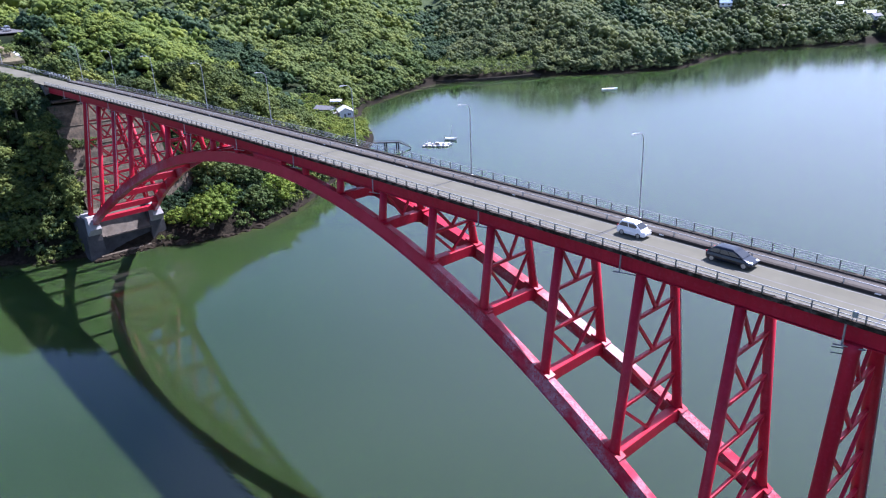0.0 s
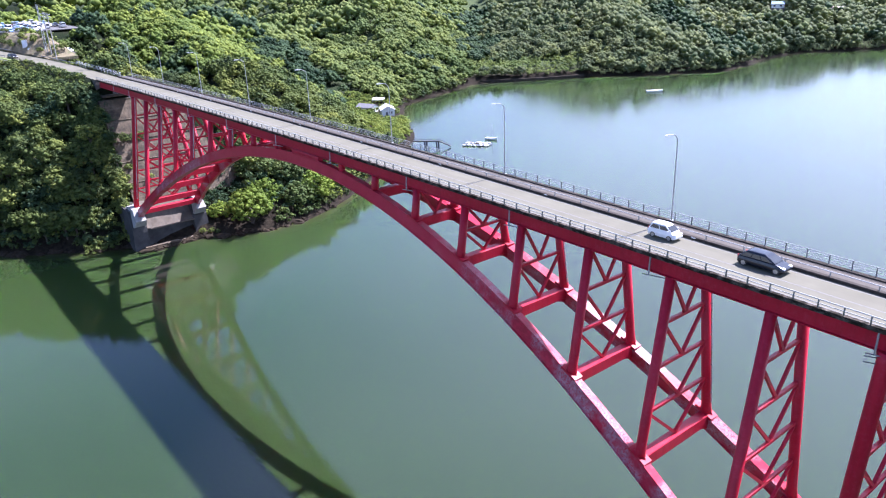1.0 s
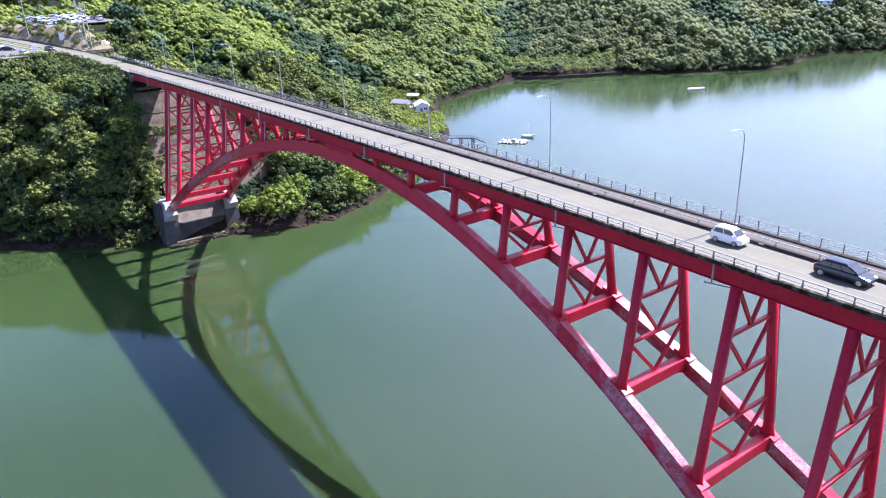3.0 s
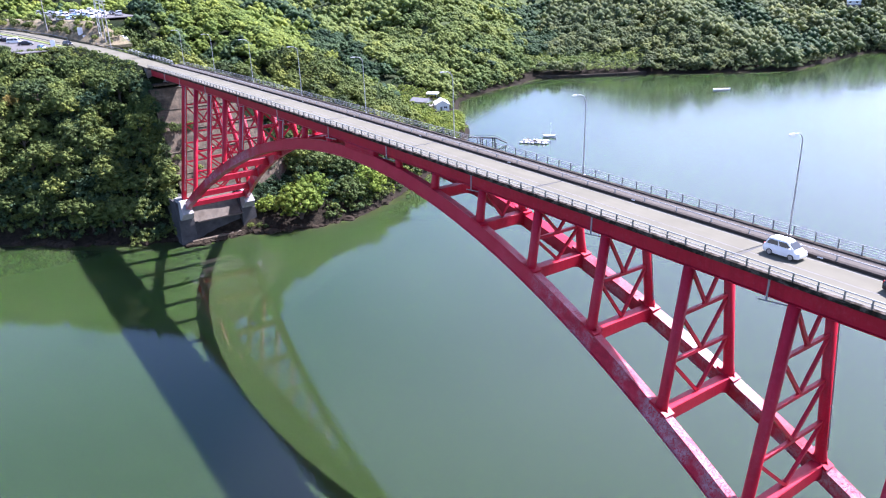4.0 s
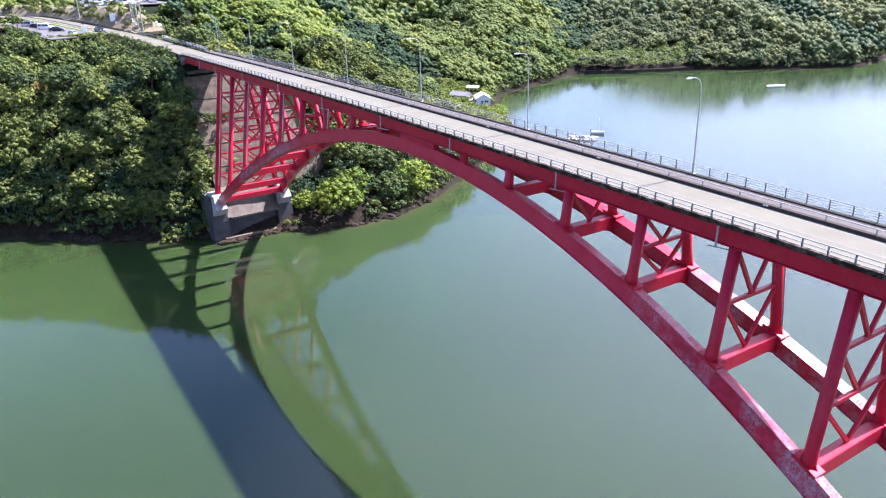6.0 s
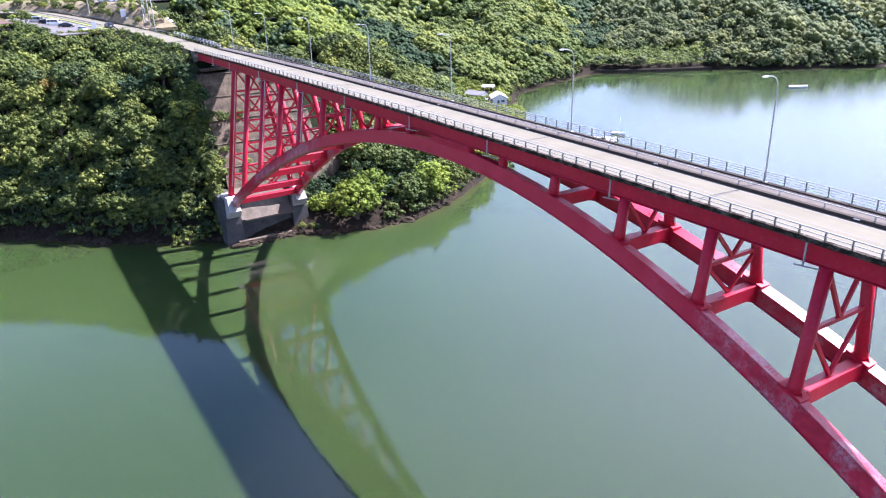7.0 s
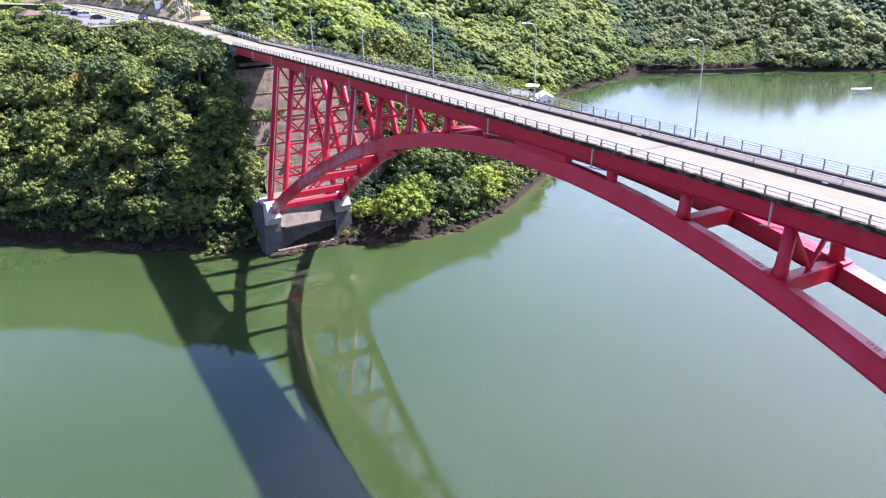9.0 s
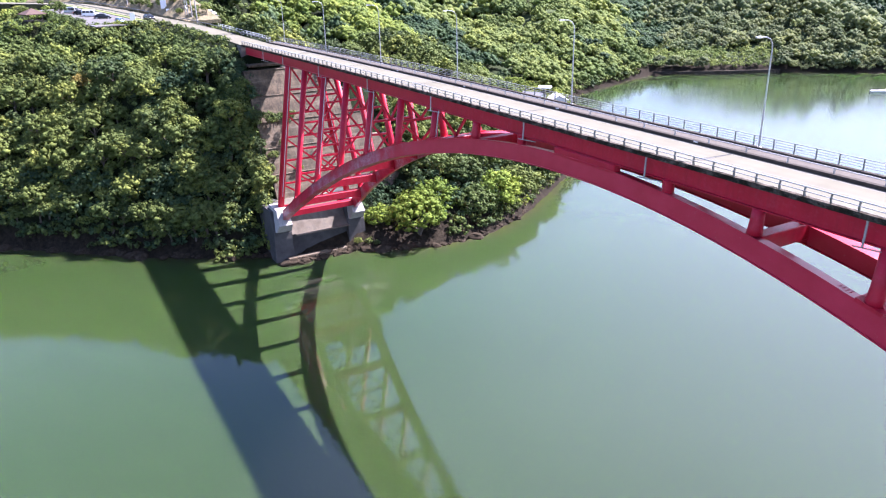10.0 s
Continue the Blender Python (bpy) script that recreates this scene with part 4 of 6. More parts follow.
def wooded(x, y):
    """Where trees stand: on land, off the road, the car park, the terrace and the bridge's footings."""
    d = shore_distance(x, y)
    ok = d > 1.5
    ok &= ~((d < 13) & (x > -104) & (y > 6) & (y < 78))
    ry = road_y(x)
    ok &= ~((y > ry - np.where(x > -168, 4.6, 4.5)) & (y < ry + 6.5) & (x < -112))
    ok &= ~((x > -112) & (x < -84) & (y > -6.3) & (y < 25))
    ok &= ~((x > -120) & (x < -84) & (y > -6.3) & (y < 9))
    ok &= ~((x > -99) & (y > -12) & (y < 13))
    ok &= ~((x > -222) & (x < -163) & (y > ry - 21) & (y < ry - 2))
    ok &= ~((x > -236) & (x < -164) & (y > ry) & (y < ry + 14))
    ok &= ~((x > -265) & (x < -196) & (y > -14) & (y < 22))
    ok &= np.hypot(x + 185, y + 43) > 7.5
    ok &= near_line(x, y, (-200, 138), (-134, 104), 15.0) < 0.4
    ok &= near_line(x, y, (-246, 252), (-210, 290), 13.0) < 0.4
    ok &= ~((np.abs(y) < 12) & (x > 84))
    return ok


def lid(x, y):
    """Tree tops south of the hilltop road stay below it."""
    ry = road_y(x)
    return np.where((x < -103) & (x > -236) & (y < ry) & (y > ry - 34), road_z(x) + np.where(x < -160, 1.0, 0.4), 1e3)


def forest(name, x, y, templates, dia, material, label, seed):
    r = np.random.RandomState(seed)
    z = height(x, y)
    room = np.maximum(2.3, lid(x, y) - z)
    vs, ts, qs, tint, off = [], [], [], [], 0
    for i in range(len(x)):
        v, t, f = templates[r.randint(len(templates))]
        a, s = r.uniform(0, 6.28), min(dia * r.uniform(0.65, 1.4), room[i])
        ca, sa = math.cos(a), math.sin(a)
        h = s * r.uniform(0.85, 1.2)
        vs.append(np.stack([(v[:, 0] * ca - v[:, 1] * sa) * s + x[i], (v[:, 0] * sa + v[:, 1] * ca) * s + y[i], v[:, 2] * h + z[i] + 0.40 * s], 1))
        ts.append(t + off)
        qs.append(f + off)
        tint.append(np.full(len(v), r.uniform()))
        off += len(v)
    me = mesh_from(name, np.concatenate(vs), np.concatenate(ts), np.concatenate(qs), material, np.concatenate(tint))
    return tagged(new(name, me), label, "trees", kind="stuff")


NEAR_T = [crown_mesh(30, 20, 0.028, 10 + i) for i in range(7)]
BANK_T = [crown_mesh(22, 13, 0.034, 20 + i) for i in range(6)]
MID_T = [crown_mesh(14, 7, 0.048, 30 + i, 0.7, rad=(0.14, 0.21), whole=1.5, fill=(0.75, 1.0)) for i in range(7)]
SHRUB_T = [crown_mesh(5, 8, 0.080, 70 + i, rad=(0.16, 0.25)) for i in range(6)]
FAR_T = [crown_mesh(10, 4, 0.058, 50 + i, 0.7, rad=(0.17, 0.23), jitter=0.10, whole=2.8, fill=(0.85, 1.1)) for i in range(6)]


def thinned(x, y, share, seed):
    """Keep a share of the places, more of them where the ground is steep."""
    steep = np.hypot(height(x + 1, y) - height(x - 1, y), height(x, y + 1) - height(x, y - 1)) / 2
    return np.random.RandomState(seed).uniform(size=x.size) < share * np.hypot(1, steep)


def tree(template, name="tree", leaves_of=LEAF):
    """A broadleaf tree about one unit high, with its trunk and limbs."""
    t = thing(name, "broadleaf tree with a dense fresh green crown", "tree", "trees on the bank")
    v, lumps, leaves = template
    ob = new("crown", mesh_from("crown", v + np.array((0, 0, 0.52)), lumps, leaves, leaves_of))
    ob.parent = t
    bm = B()
    tube(bm, [(0, 0, -0.15), (0.01, 0.0, 0.12), (0.0, 0.02, 0.3), (0.02, 0.0, 0.5)], [0.045, 0.035, 0.028, 0.014], 7)
    for k in range(4):
        a = 1.6 * k + 0.4
        tube(bm, [(0, 0, 0.2 + 0.03 * k), (0.1 * math.cos(a), 0.1 * math.sin(a), 0.36), (0.24 * math.cos(a), 0.24 * math.sin(a), 0.5)], [0.018, 0.013, 0.006], 5)
    part("trunk", bm, BARK, t)
    return t


# trees of the two banks beside the bridge: the nearest stand singly
x, y = scatter(-190, -74, -75, 104, 2.4, 1)
keep = wooded(x, y) & thinned(x, y, 0.32, 41)
x, y = x[keep], y[keep]
d = shore_distance(x, y)
single = (d < 45) & (x > -150) & (y > -75) & (y < 80)
single[np.argsort(np.where(single, d, 1e9))[298:]] = False
protos = [tree(t) for t in NEAR_T]
r = np.random.RandomState(31)
for i, (tx, ty, tz) in enumerate(zip(x[single], y[single], height(x[single], y[single]))):
    s = 6.8 * r.uniform(0.65, 1.4)
    s = min(s, max(1.8, float(lid(tx, ty)) - tz))
    m = pose(tx, ty, tz - 0.4, 0, 0, r.uniform(0, 360))
    if i < len(protos):
        q = protos[i]
        q.matrix_basis = m
    else:
        q = copy_thing(protos[r.randint(len(protos))], m)
    q.scale = (s, s, s * r.uniform(0.85, 1.05))
forest("woods", x[~single], y[~single], BANK_T, 7.0, LEAF, "dense fresh green broadleaf woods on the steep bank", 2)
# the deck's shade on these trees is put into their leaf colour
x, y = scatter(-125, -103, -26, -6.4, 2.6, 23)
forest("woods", x, y, BANK_T, 4.6, LEAF_DARK, "dense young trees in the gully beside the bridge, leaves darkened for shade", 24)
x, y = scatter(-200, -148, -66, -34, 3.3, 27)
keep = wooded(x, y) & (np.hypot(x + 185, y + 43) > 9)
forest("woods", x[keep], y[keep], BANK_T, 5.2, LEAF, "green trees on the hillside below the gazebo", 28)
# shore shrubs: the dark under the trees is painted in the leaves
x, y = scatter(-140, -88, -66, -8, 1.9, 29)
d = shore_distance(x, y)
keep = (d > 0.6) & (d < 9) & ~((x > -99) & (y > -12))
forest("undergrowth", x[keep], y[keep], SHRUB_T, 4.0, LEAF_DARK, "shrubs along the shore with leaves darkened for its shade", 30)
x, y = scatter(-198, -172, -57, -30, 1.8, 31)
q = np.hypot(x + 185, y + 42.5)
keep = (q > 4.8) & (q < 13) & (y < road_y(x) - 21)
forest("undergrowth", x[keep], y[keep], SHRUB_T, 2.4, LEAF_SPUR, "low green shrubs round the gazebo", 32)
x, y = scatter(-228, -104, -66, -4, 1.7, 25)      # low growth up to the road and the lay-by
ry = road_y(x)
keep = (y < ry - 4.8) & (lid(x, y) - height(x, y) < 8) & ~((x > -222) & (x < -165) & (y > ry - 20)) & (np.hypot(x + 185, y + 43) > 5.5)
forest("undergrowth", x[keep], y[keep], SHRUB_T, 3.6, LEAF, "low green growth between the woods and the road", 26)
x, y = scatter(-150, -74, -75, 100, 1.7, 21)
d = shore_distance(x, y)
keep = (wooded(x, y) & ((d < 30) | (y > -30) & (y < -3)) | (x < -112) & (y > road_y(x) - 9) & (y < road_y(x) - 7.2) & (x > -166) | (x > -121) & (x < -92) & (y > -20) & (y < -6.6) | (d > 0.2) & (d < 3.0) & ((y < -20) | (y > 27))) & thinned(x, y, np.where((d < 5) | (y > -20) & (y < 0), 0.85, 0.58), 5)
x, y = x[keep], y[keep]
forest("undergrowth", x, y, SHRUB_T, 3.6, LEAF, "leafy shrubs and saplings hanging over the shore", 22)
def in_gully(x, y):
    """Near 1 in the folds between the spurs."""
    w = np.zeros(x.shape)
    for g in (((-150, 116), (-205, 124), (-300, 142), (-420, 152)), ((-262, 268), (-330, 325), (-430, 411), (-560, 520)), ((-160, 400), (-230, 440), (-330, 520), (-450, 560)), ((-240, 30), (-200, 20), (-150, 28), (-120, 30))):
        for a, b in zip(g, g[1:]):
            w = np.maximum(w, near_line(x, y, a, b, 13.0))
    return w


x, y = scatter(-330, -130, -75, 345, 3.0, 3)
keep = wooded(x, y) & ~((x > -190) & (y < 104)) & thinned(x, y, np.where(shore_distance(x, y) < 16, 0.45, 0.36), 42)
x, y = x[keep], y[keep]
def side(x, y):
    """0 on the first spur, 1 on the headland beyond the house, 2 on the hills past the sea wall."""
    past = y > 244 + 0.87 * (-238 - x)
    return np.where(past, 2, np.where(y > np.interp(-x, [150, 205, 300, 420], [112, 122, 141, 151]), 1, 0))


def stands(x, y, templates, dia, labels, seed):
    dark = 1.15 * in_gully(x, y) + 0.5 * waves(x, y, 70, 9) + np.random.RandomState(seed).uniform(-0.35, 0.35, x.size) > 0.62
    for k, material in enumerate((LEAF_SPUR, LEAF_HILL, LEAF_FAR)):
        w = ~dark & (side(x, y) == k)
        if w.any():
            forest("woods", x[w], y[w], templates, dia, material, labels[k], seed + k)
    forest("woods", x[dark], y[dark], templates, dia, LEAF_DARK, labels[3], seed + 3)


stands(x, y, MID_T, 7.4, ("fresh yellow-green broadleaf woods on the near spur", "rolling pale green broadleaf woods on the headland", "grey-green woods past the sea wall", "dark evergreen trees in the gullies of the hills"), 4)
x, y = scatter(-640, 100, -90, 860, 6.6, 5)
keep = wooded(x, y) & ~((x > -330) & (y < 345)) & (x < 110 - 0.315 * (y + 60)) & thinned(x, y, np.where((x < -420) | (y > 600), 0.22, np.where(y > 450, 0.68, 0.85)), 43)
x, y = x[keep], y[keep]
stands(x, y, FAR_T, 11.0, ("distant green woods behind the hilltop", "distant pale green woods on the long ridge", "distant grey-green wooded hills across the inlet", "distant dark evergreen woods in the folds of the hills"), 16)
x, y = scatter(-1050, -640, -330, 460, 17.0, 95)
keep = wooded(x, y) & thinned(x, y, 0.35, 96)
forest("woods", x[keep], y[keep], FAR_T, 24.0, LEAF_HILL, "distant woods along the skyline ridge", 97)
# young growth on the steep ground round the hilltop car park
x, y = scatter(-285, -166, -14, 42, 2.4, 91)
keep = wooded(x, y) & thinned(x, y, 0.42, 92)
x, y = x[keep], y[keep]
forest("undergrowth", x, y, SHRUB_T, 4.6, LEAF, "young leafy growth round the hilltop car park", 93)
x, y = scatter(84, 150, -50, 40, 5.0, 11)
keep = wooded(x, y) & (height(x, y) < 46)
x, y = x[keep], y[keep]
forest("woods", x, y, FAR_T, 6.5, LEAF, "green trees on the bank below the bridge", 12)

# bushes along the foot of the far hills, and the low pale growth behind the sea wall
x, y = scatter(-345, -60, 96, 600, 2.3, 81)
d = shore_distance(x, y)
keep = (d > 0.1) & (d < 5.5) & (near_line(x, y, (-200, 138), (-134, 104), 15.0) < 0.2) & (near_line(x, y, (-233, 236), (-200, 290), 9.0) < 0.3) & (x < 60 - 0.3 * y)
x, y = x[keep], y[keep]
past = side(x, y) == 2
forest("undergrowth", x[~past], y[~past], SHRUB_T, 4.4, LEAF, "bushes overhanging the shore by the house", 82)
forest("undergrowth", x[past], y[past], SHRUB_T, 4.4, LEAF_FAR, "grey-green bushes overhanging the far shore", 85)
x, y = scatter(-345, -192, 238, 350, 3.4, 83)
keep = (np.maximum(near_line(x, y, (-238, 244), (-300, 298), 18.0), near_line(x, y, (-246, 252), (-210, 290), 13.0)) > 0.3) & (shore_distance(x, y) > 2)
x, y = x[keep], y[keep]
forest("undergrowth", x, y, SHRUB_T, 4.2, LEAF_PALE, "pale yellow-green shrubs on the flat behind the sea wall", 84)

# low growth round the waterside house, and leafy growth beside the stepped slope
x, y = scatter(-215, -125, 90, 158, 2.0, 51)
keep = (near_line(x, y, (-200, 138), (-134, 104), 15.0) > 0.36) & (shore_distance(x, y) > 0.8) & (np.hypot(x + 178, y - 134.5) > 7.0) & (np.hypot(x + 193, y - 134) > 6.5) & (np.hypot(x + 198, y - 143.5) > 4.5) & (np.hypot(x + 170, y - 130) > 6.0) & thinned(x, y, 0.95, 52)
x, y = x[keep], y[keep]
forest("undergrowth", x, y, SHRUB_T, 3.3, LEAF_SPUR, "low green shrubs round the waterside house", 53)
r = np.random.RandomState(61)
for i in range(26):
    t = (i + 0.5) / 26
    px, py = -96.0 - 21 * t + r.uniform(-0.8, 0.8), -7.2 + r.uniform(-2.2, 0.7)
    s = r.uniform(3.8, 5.8)
    q = copy_thing(protos[r.randint(len(protos))], pose(px, py, float(height(px, py)) - 0.4, 0, 0, r.uniform(0, 360)))
    q.scale = (s, s, s * 1.15)
# a tree top beside the near footing
q = copy_thing(protos[2], pose(87.2, 19.5, float(height(87.2, 19.5)) - 0.3, 0, 0, 40))
q.scale = (9.5, 9.5, 10.5)
# ---- vehicles ----
CAR_COLOURS = {"white": WHITE, "dark blue": DARKBLUE,
               "silver": plain("silver_car_paint", (0.45, 0.46, 0.47), 0.3, 0.7, 0.1),
               "black": plain("black_car_paint", (0.015, 0.015, 0.016), 0.2, 0.2, 0.1),
               "light blue": plain("light_blue_car_paint", (0.20, 0.32, 0.45), 0.3, 0.2, 0.1)}
LAMP_GLASS = plain("lamp_glass", (0.7, 0.7, 0.68), 0.15)
TAIL = plain("tail_lamp", (0.35, 0.01, 0.01), 0.2)
RIM = plain("wheel_rim", (0.5, 0.5, 0.5), 0.35, 0.8)


def rounded(ob, width):
    """Soft pressed-metal edges."""
    q = ob.modifiers.new("edges", 'BEVEL')
    q.width, q.segments, q.limit_method, q.angle_limit = width, 3, 'ANGLE', radians(9)
    q.harden_normals = True


def car(kind, colour, label, group=""):
    """A car that faces +x, standing on z = 0."""
    L, W, H = {"kei": (3.3, 1.46, 1.52), "wagon": (4.45, 1.70, 1.46), "van": (4.5, 1.70, 1.95)}[kind]
    c = thing("car", label, "car", group)
    h = L / 2
    hood = {"kei": 0.92, "wagon": 0.88, "van": 1.05}[kind]
    nose = {"kei": 0.26, "wagon": 0.36, "van": 0.22}[kind]

    def ring(x, w, z0, z1, r=0.10):
        return [(x, -w, z0), (x, -w - 0.02, (z0 + z1) / 2), (x, -w + 0.06, z1 - r * 0.3), (x, -w + 0.18, z1), (x, w - 0.18, z1), (x, w - 0.06, z1 - r * 0.3), (x, w + 0.02, (z0 + z1) / 2), (x, w, z0)]
    w = W / 2
    bm = B()
    loft(bm, [ring(-h, w * 0.88, 0.32, hood - 0.10), ring(-h + 0.10, w * 0.97, 0.24, hood), ring(-h + 0.6, w, 0.22, hood + 0.02), ring(0, w, 0.22, hood + 0.02), ring(h * (1 - nose) - 0.1, w, 0.22, hood + 0.0),
              ring(h - 0.45, w * 0.97, 0.22, hood - 0.12), ring(h - 0.08, w * 0.90, 0.26, hood - 0.26), ring(h, w * 0.80, 0.34, hood - 0.36)])
    body = part("body", bm, CAR_COLOURS[colour], c, smooth=True)
    rounded(body, 0.07)
    xr, xf = -h + 0.12, h * (1 - nose) - 0.05     # cabin's foot
    tr, tf = -h + {"kei": 0.42, "wagon": 0.75, "van": 0.25}[kind], xf - {"kei": 0.80, "wagon": 0.95, "van": 0.55}[kind]
    bm = B()
    loft(bm, [[(xr, -w + 0.07, hood - 0.02), (xf, -w + 0.07, hood - 0.02), (xf, w - 0.07, hood - 0.02), (xr, w - 0.07, hood - 0.02)],
              [(tr - 0.06, -w + 0.17, H - 0.12), (tf + 0.12, -w + 0.17, H - 0.12), (tf + 0.12, w - 0.17, H - 0.12), (tr - 0.06, w - 0.17, H - 0.12)],
              [(tr + 0.12, -w + 0.28, H), (tf - 0.08, -w + 0.28, H), (tf - 0.08, w - 0.28, H), (tr + 0.12, w - 0.28, H)],
              [(tr + 0.45, -w + 0.48, H + 0.03), (tf - 0.40, -w + 0.48, H + 0.03), (tf - 0.40, w - 0.48, H + 0.03), (tr + 0.45, w - 0.48, H + 0.03)]])
    rounded(part("cabin", bm, CAR_COLOURS[colour], c, smooth=True), 0.09)

    def pane(name, pts, off):
        bm = B()
        o = Vector(off)
        a = [Vector(p) for p in pts]
        loft(bm, [[p - o * 0.5 for p in a], [p + o for p in a]])
        part(name, bm, GLASSD, c)
    zl, zh = hood + 0.05, H - 0.17
    n = 3 if kind != "kei" else 2

    def edge(z, lo, hi):
        f = (z - hood) / (H - 0.12 - hood)
        return lo + (hi - lo) * f
    for s in (-1, 1):
        yl, yh = s * edge(zl, w - 0.07, w - 0.17), s * edge(zh, w - 0.07, w - 0.17)
        for i in range(n):
            u0, u1 = (i + 0.06) / n, (i + 0.94) / n
            b0, b1 = edge(zl, xr, tr) + 0.08, edge(zl, xf, tf) - 0.12
            t0, t1 = edge(zh, xr, tr) + 0.10, edge(zh, xf, tf) - 0.05
            q = [(b0 + (b1 - b0) * u0, yl, zl), (b0 + (b1 - b0) * u1, yl, zl), (t0 + (t1 - t0) * u1, yh, zh), (t0 + (t1 - t0) * u0, yh, zh)]
            pane("side_window", q, (0, s * 0.02, 0.004))
    yw = w - 0.16
    pane("windscreen", [(edge(zl, xf, tf + .12), -yw, zl), (edge(zl, xf, tf + .12), yw, zl), (edge(zh, xf, tf + .12), yw - 0.08, zh), (edge(zh, xf, tf + .12), -yw + 0.08, zh)], (0.02, 0, 0.015))
    pane("rear_window", [(edge(zl + .1, xr, tr - .06), -yw, zl + .1), (edge(zl + .1, xr, tr - .06), yw, zl + .1), (edge(zh, xr, tr - .06), yw - 0.08, zh), (edge(zh, xr, tr - .06), -yw + 0.08, zh)], (-0.02, 0, 0.008))
    wr = 0.28 if kind == "kei" else 0.31
    for x in (-h + 0.68, h - 0.72):
        for s in (-1, 1):
            bm = B()
            tube(bm, [(x, s * (w - 0.2), wr), (x, s * (w + 0.03), wr)], wr, 16)
            wheel = part("wheel", bm, RUBBER, c)
            bm = B()
            tube(bm, [(x, s * (w + 0.0), wr), (x, s * (w + 0.045), wr)], wr * 0.68, 12)
            part("rim", bm, RIM, wheel)
    for s in (-1, 1):
        bm = B()
        box(bm, (h - 0.16, s * (w - 0.30), hood - 0.27), (0.26, 0.34, 0.16), pose(0, 0, 0, 0, 20, -s * 18), 0.03)
        part("headlight", bm, LAMP_GLASS, c)
        bm = B()
        box(bm, (-h + 0.06, s * (w - 0.16), hood - 0.12), (0.1, 0.16, 0.32), None, 0.02)
        part("tail_light", bm, TAIL, c)
        bm = B()
        box(bm, (xf - 0.35, s * (w + 0.09), hood + 0.1), (0.12, 0.18, 0.13), None, 0.03)
        part("mirror", bm, CAR_COLOURS[colour], c)
    bm = B()
    box(bm, (h - 0.035, 0, 0.42), (0.06, 0.9, 0.16), None, 0.02)
    part("grille", bm, RUBBER, c)
    return c


c = car("kei", "white", "small white hatchback car driving on the bridge")
c.matrix_basis = pose(66.5, 0.75, deck_z(66.5) + 0.004)
c = car("wagon", "dark blue", "dark blue station wagon driving on the bridge")
c.matrix_basis = pose(77.0, 0.70, deck_z(77.0) + 0.004)

# ---- hilltop: car parks, gazebo, signs and poles ----
ASPH = plain("grey_asphalt", (0.095, 0.091, 0.086), 0.9, var=0.3, scale=0.6)
GRASS = plain("cut_grass", (0.16, 0.20, 0.05), 0.95, var=0.4, scale=1.2)
def bank_material():
    m = Mat("dry_grass_bank")
    c = m.ramp(m.noise(0.35, 7, 0.7), [(0.32, (0.070, 0.090, 0.030)), (0.46, (0.150, 0.125, 0.065)), (0.58, (0.190, 0.150, 0.085)), (0.72, (0.080, 0.062, 0.038))])
    c = m.mix(m.ramp(m.noise(2.5, 5, 0.7), [(0.45, (0, 0, 0)), (0.7, (0.7,) * 3)]), c, (0.060, 0.055, 0.028))
    m.color(c)
    m.set(Roughness=0.95)
    m.bump(m.noise(1.5, 6, 0.7), 0.8, 0.4)
    return m.m


SOIL = bank_material()
ROOF_BROWN = plain("brown_roof_tiles", (0.075, 0.042, 0.028), 0.8, var=0.4, scale=2.0)
WOOD = plain("dark_wood", (0.09, 0.06, 0.04), 0.8, var=0.4)
SIGN = plain("white_sign", (0.75, 0.76, 0.78), 0.5, var=0.05)
tagged(part("car_park", ribbon(-169, -214, 5.0, 19.5, -0.12, 0.25), ASPH), "grey asphalt lay-by car park on the hilltop", "car park", kind="structure")
tagged(part("verge", ribbon(-168, -222, 3.3, 4.8, 0.0, 0.4), GRASS), "trimmed green grass verge between road and car park", "verge", kind="structure")
bm = B()
box(bm, (-232, 2, 50.5), (58, 28, 0.25))
tagged(part("car_park", bm, ASPH), "asphalt car park full of cars", "car park", kind="structure")
bm = B()
box(bm, (-175.5, 2.6, float(road_z(-176)) - 0.1), (8, 4.5, 0.2))
tagged(part("car_park", bm, ASPH), "small asphalt lay-by beside the road", "car park", kind="structure")
r = random.Random(4)
lot = {k: car(*k.split("/"), f"{k.split('/')[1]} {'minivan' if 'van' in k else 'car'} parked on the hilltop", "parked cars") for k in ("van/silver", "wagon/white", "kei/light blue", "wagon/black", "kei/white", "van/white")}
names = list(lot)
used = set()


def park(k, m):
    if k in used:
        copy_thing(lot[k], m)
    else:
        lot[k].matrix_basis = m
        used.add(k)


def on_slab(x, y, turn):
    """On the sloping lay-by."""
    return pose(x, y, float(road_z(x)) - 0.11, 0, 0, turn)


for k, px, py, a in (("wagon/black", -192.3, -29.5, 52), ("van/white", -187.6, -27.7, 60), ("wagon/black", -181.2, -25.2, 75), ("kei/light blue", -169.5, -22.3, 25), ("van/silver", -196.8, -31.6, 50)):
    park(k, on_slab(px, py, a))
park("wagon/white", pose(-176, 3.2, float(road_z(-176)) + 0.01, 0, 0, 25))
park("wagon/black", pose(-173.4, -14.2, float(road_z(-173.4)) + 0.01, 0, 0, 14))
for row, (px, count) in enumerate(((-206, 6), (-213, 9), (-224, 9), (-232, 9), (-244, 9), (-253, 8))):
    for i in range(count):
        if r.random() < 0.88:
            park(names[r.randrange(6)], pose(px + r.uniform(-.5, .5), -10.5 + 2.75 * i + r.uniform(-.2, .2), 50.635, 0, 0, r.choice((0, 180)) + r.uniform(-4, 4)))


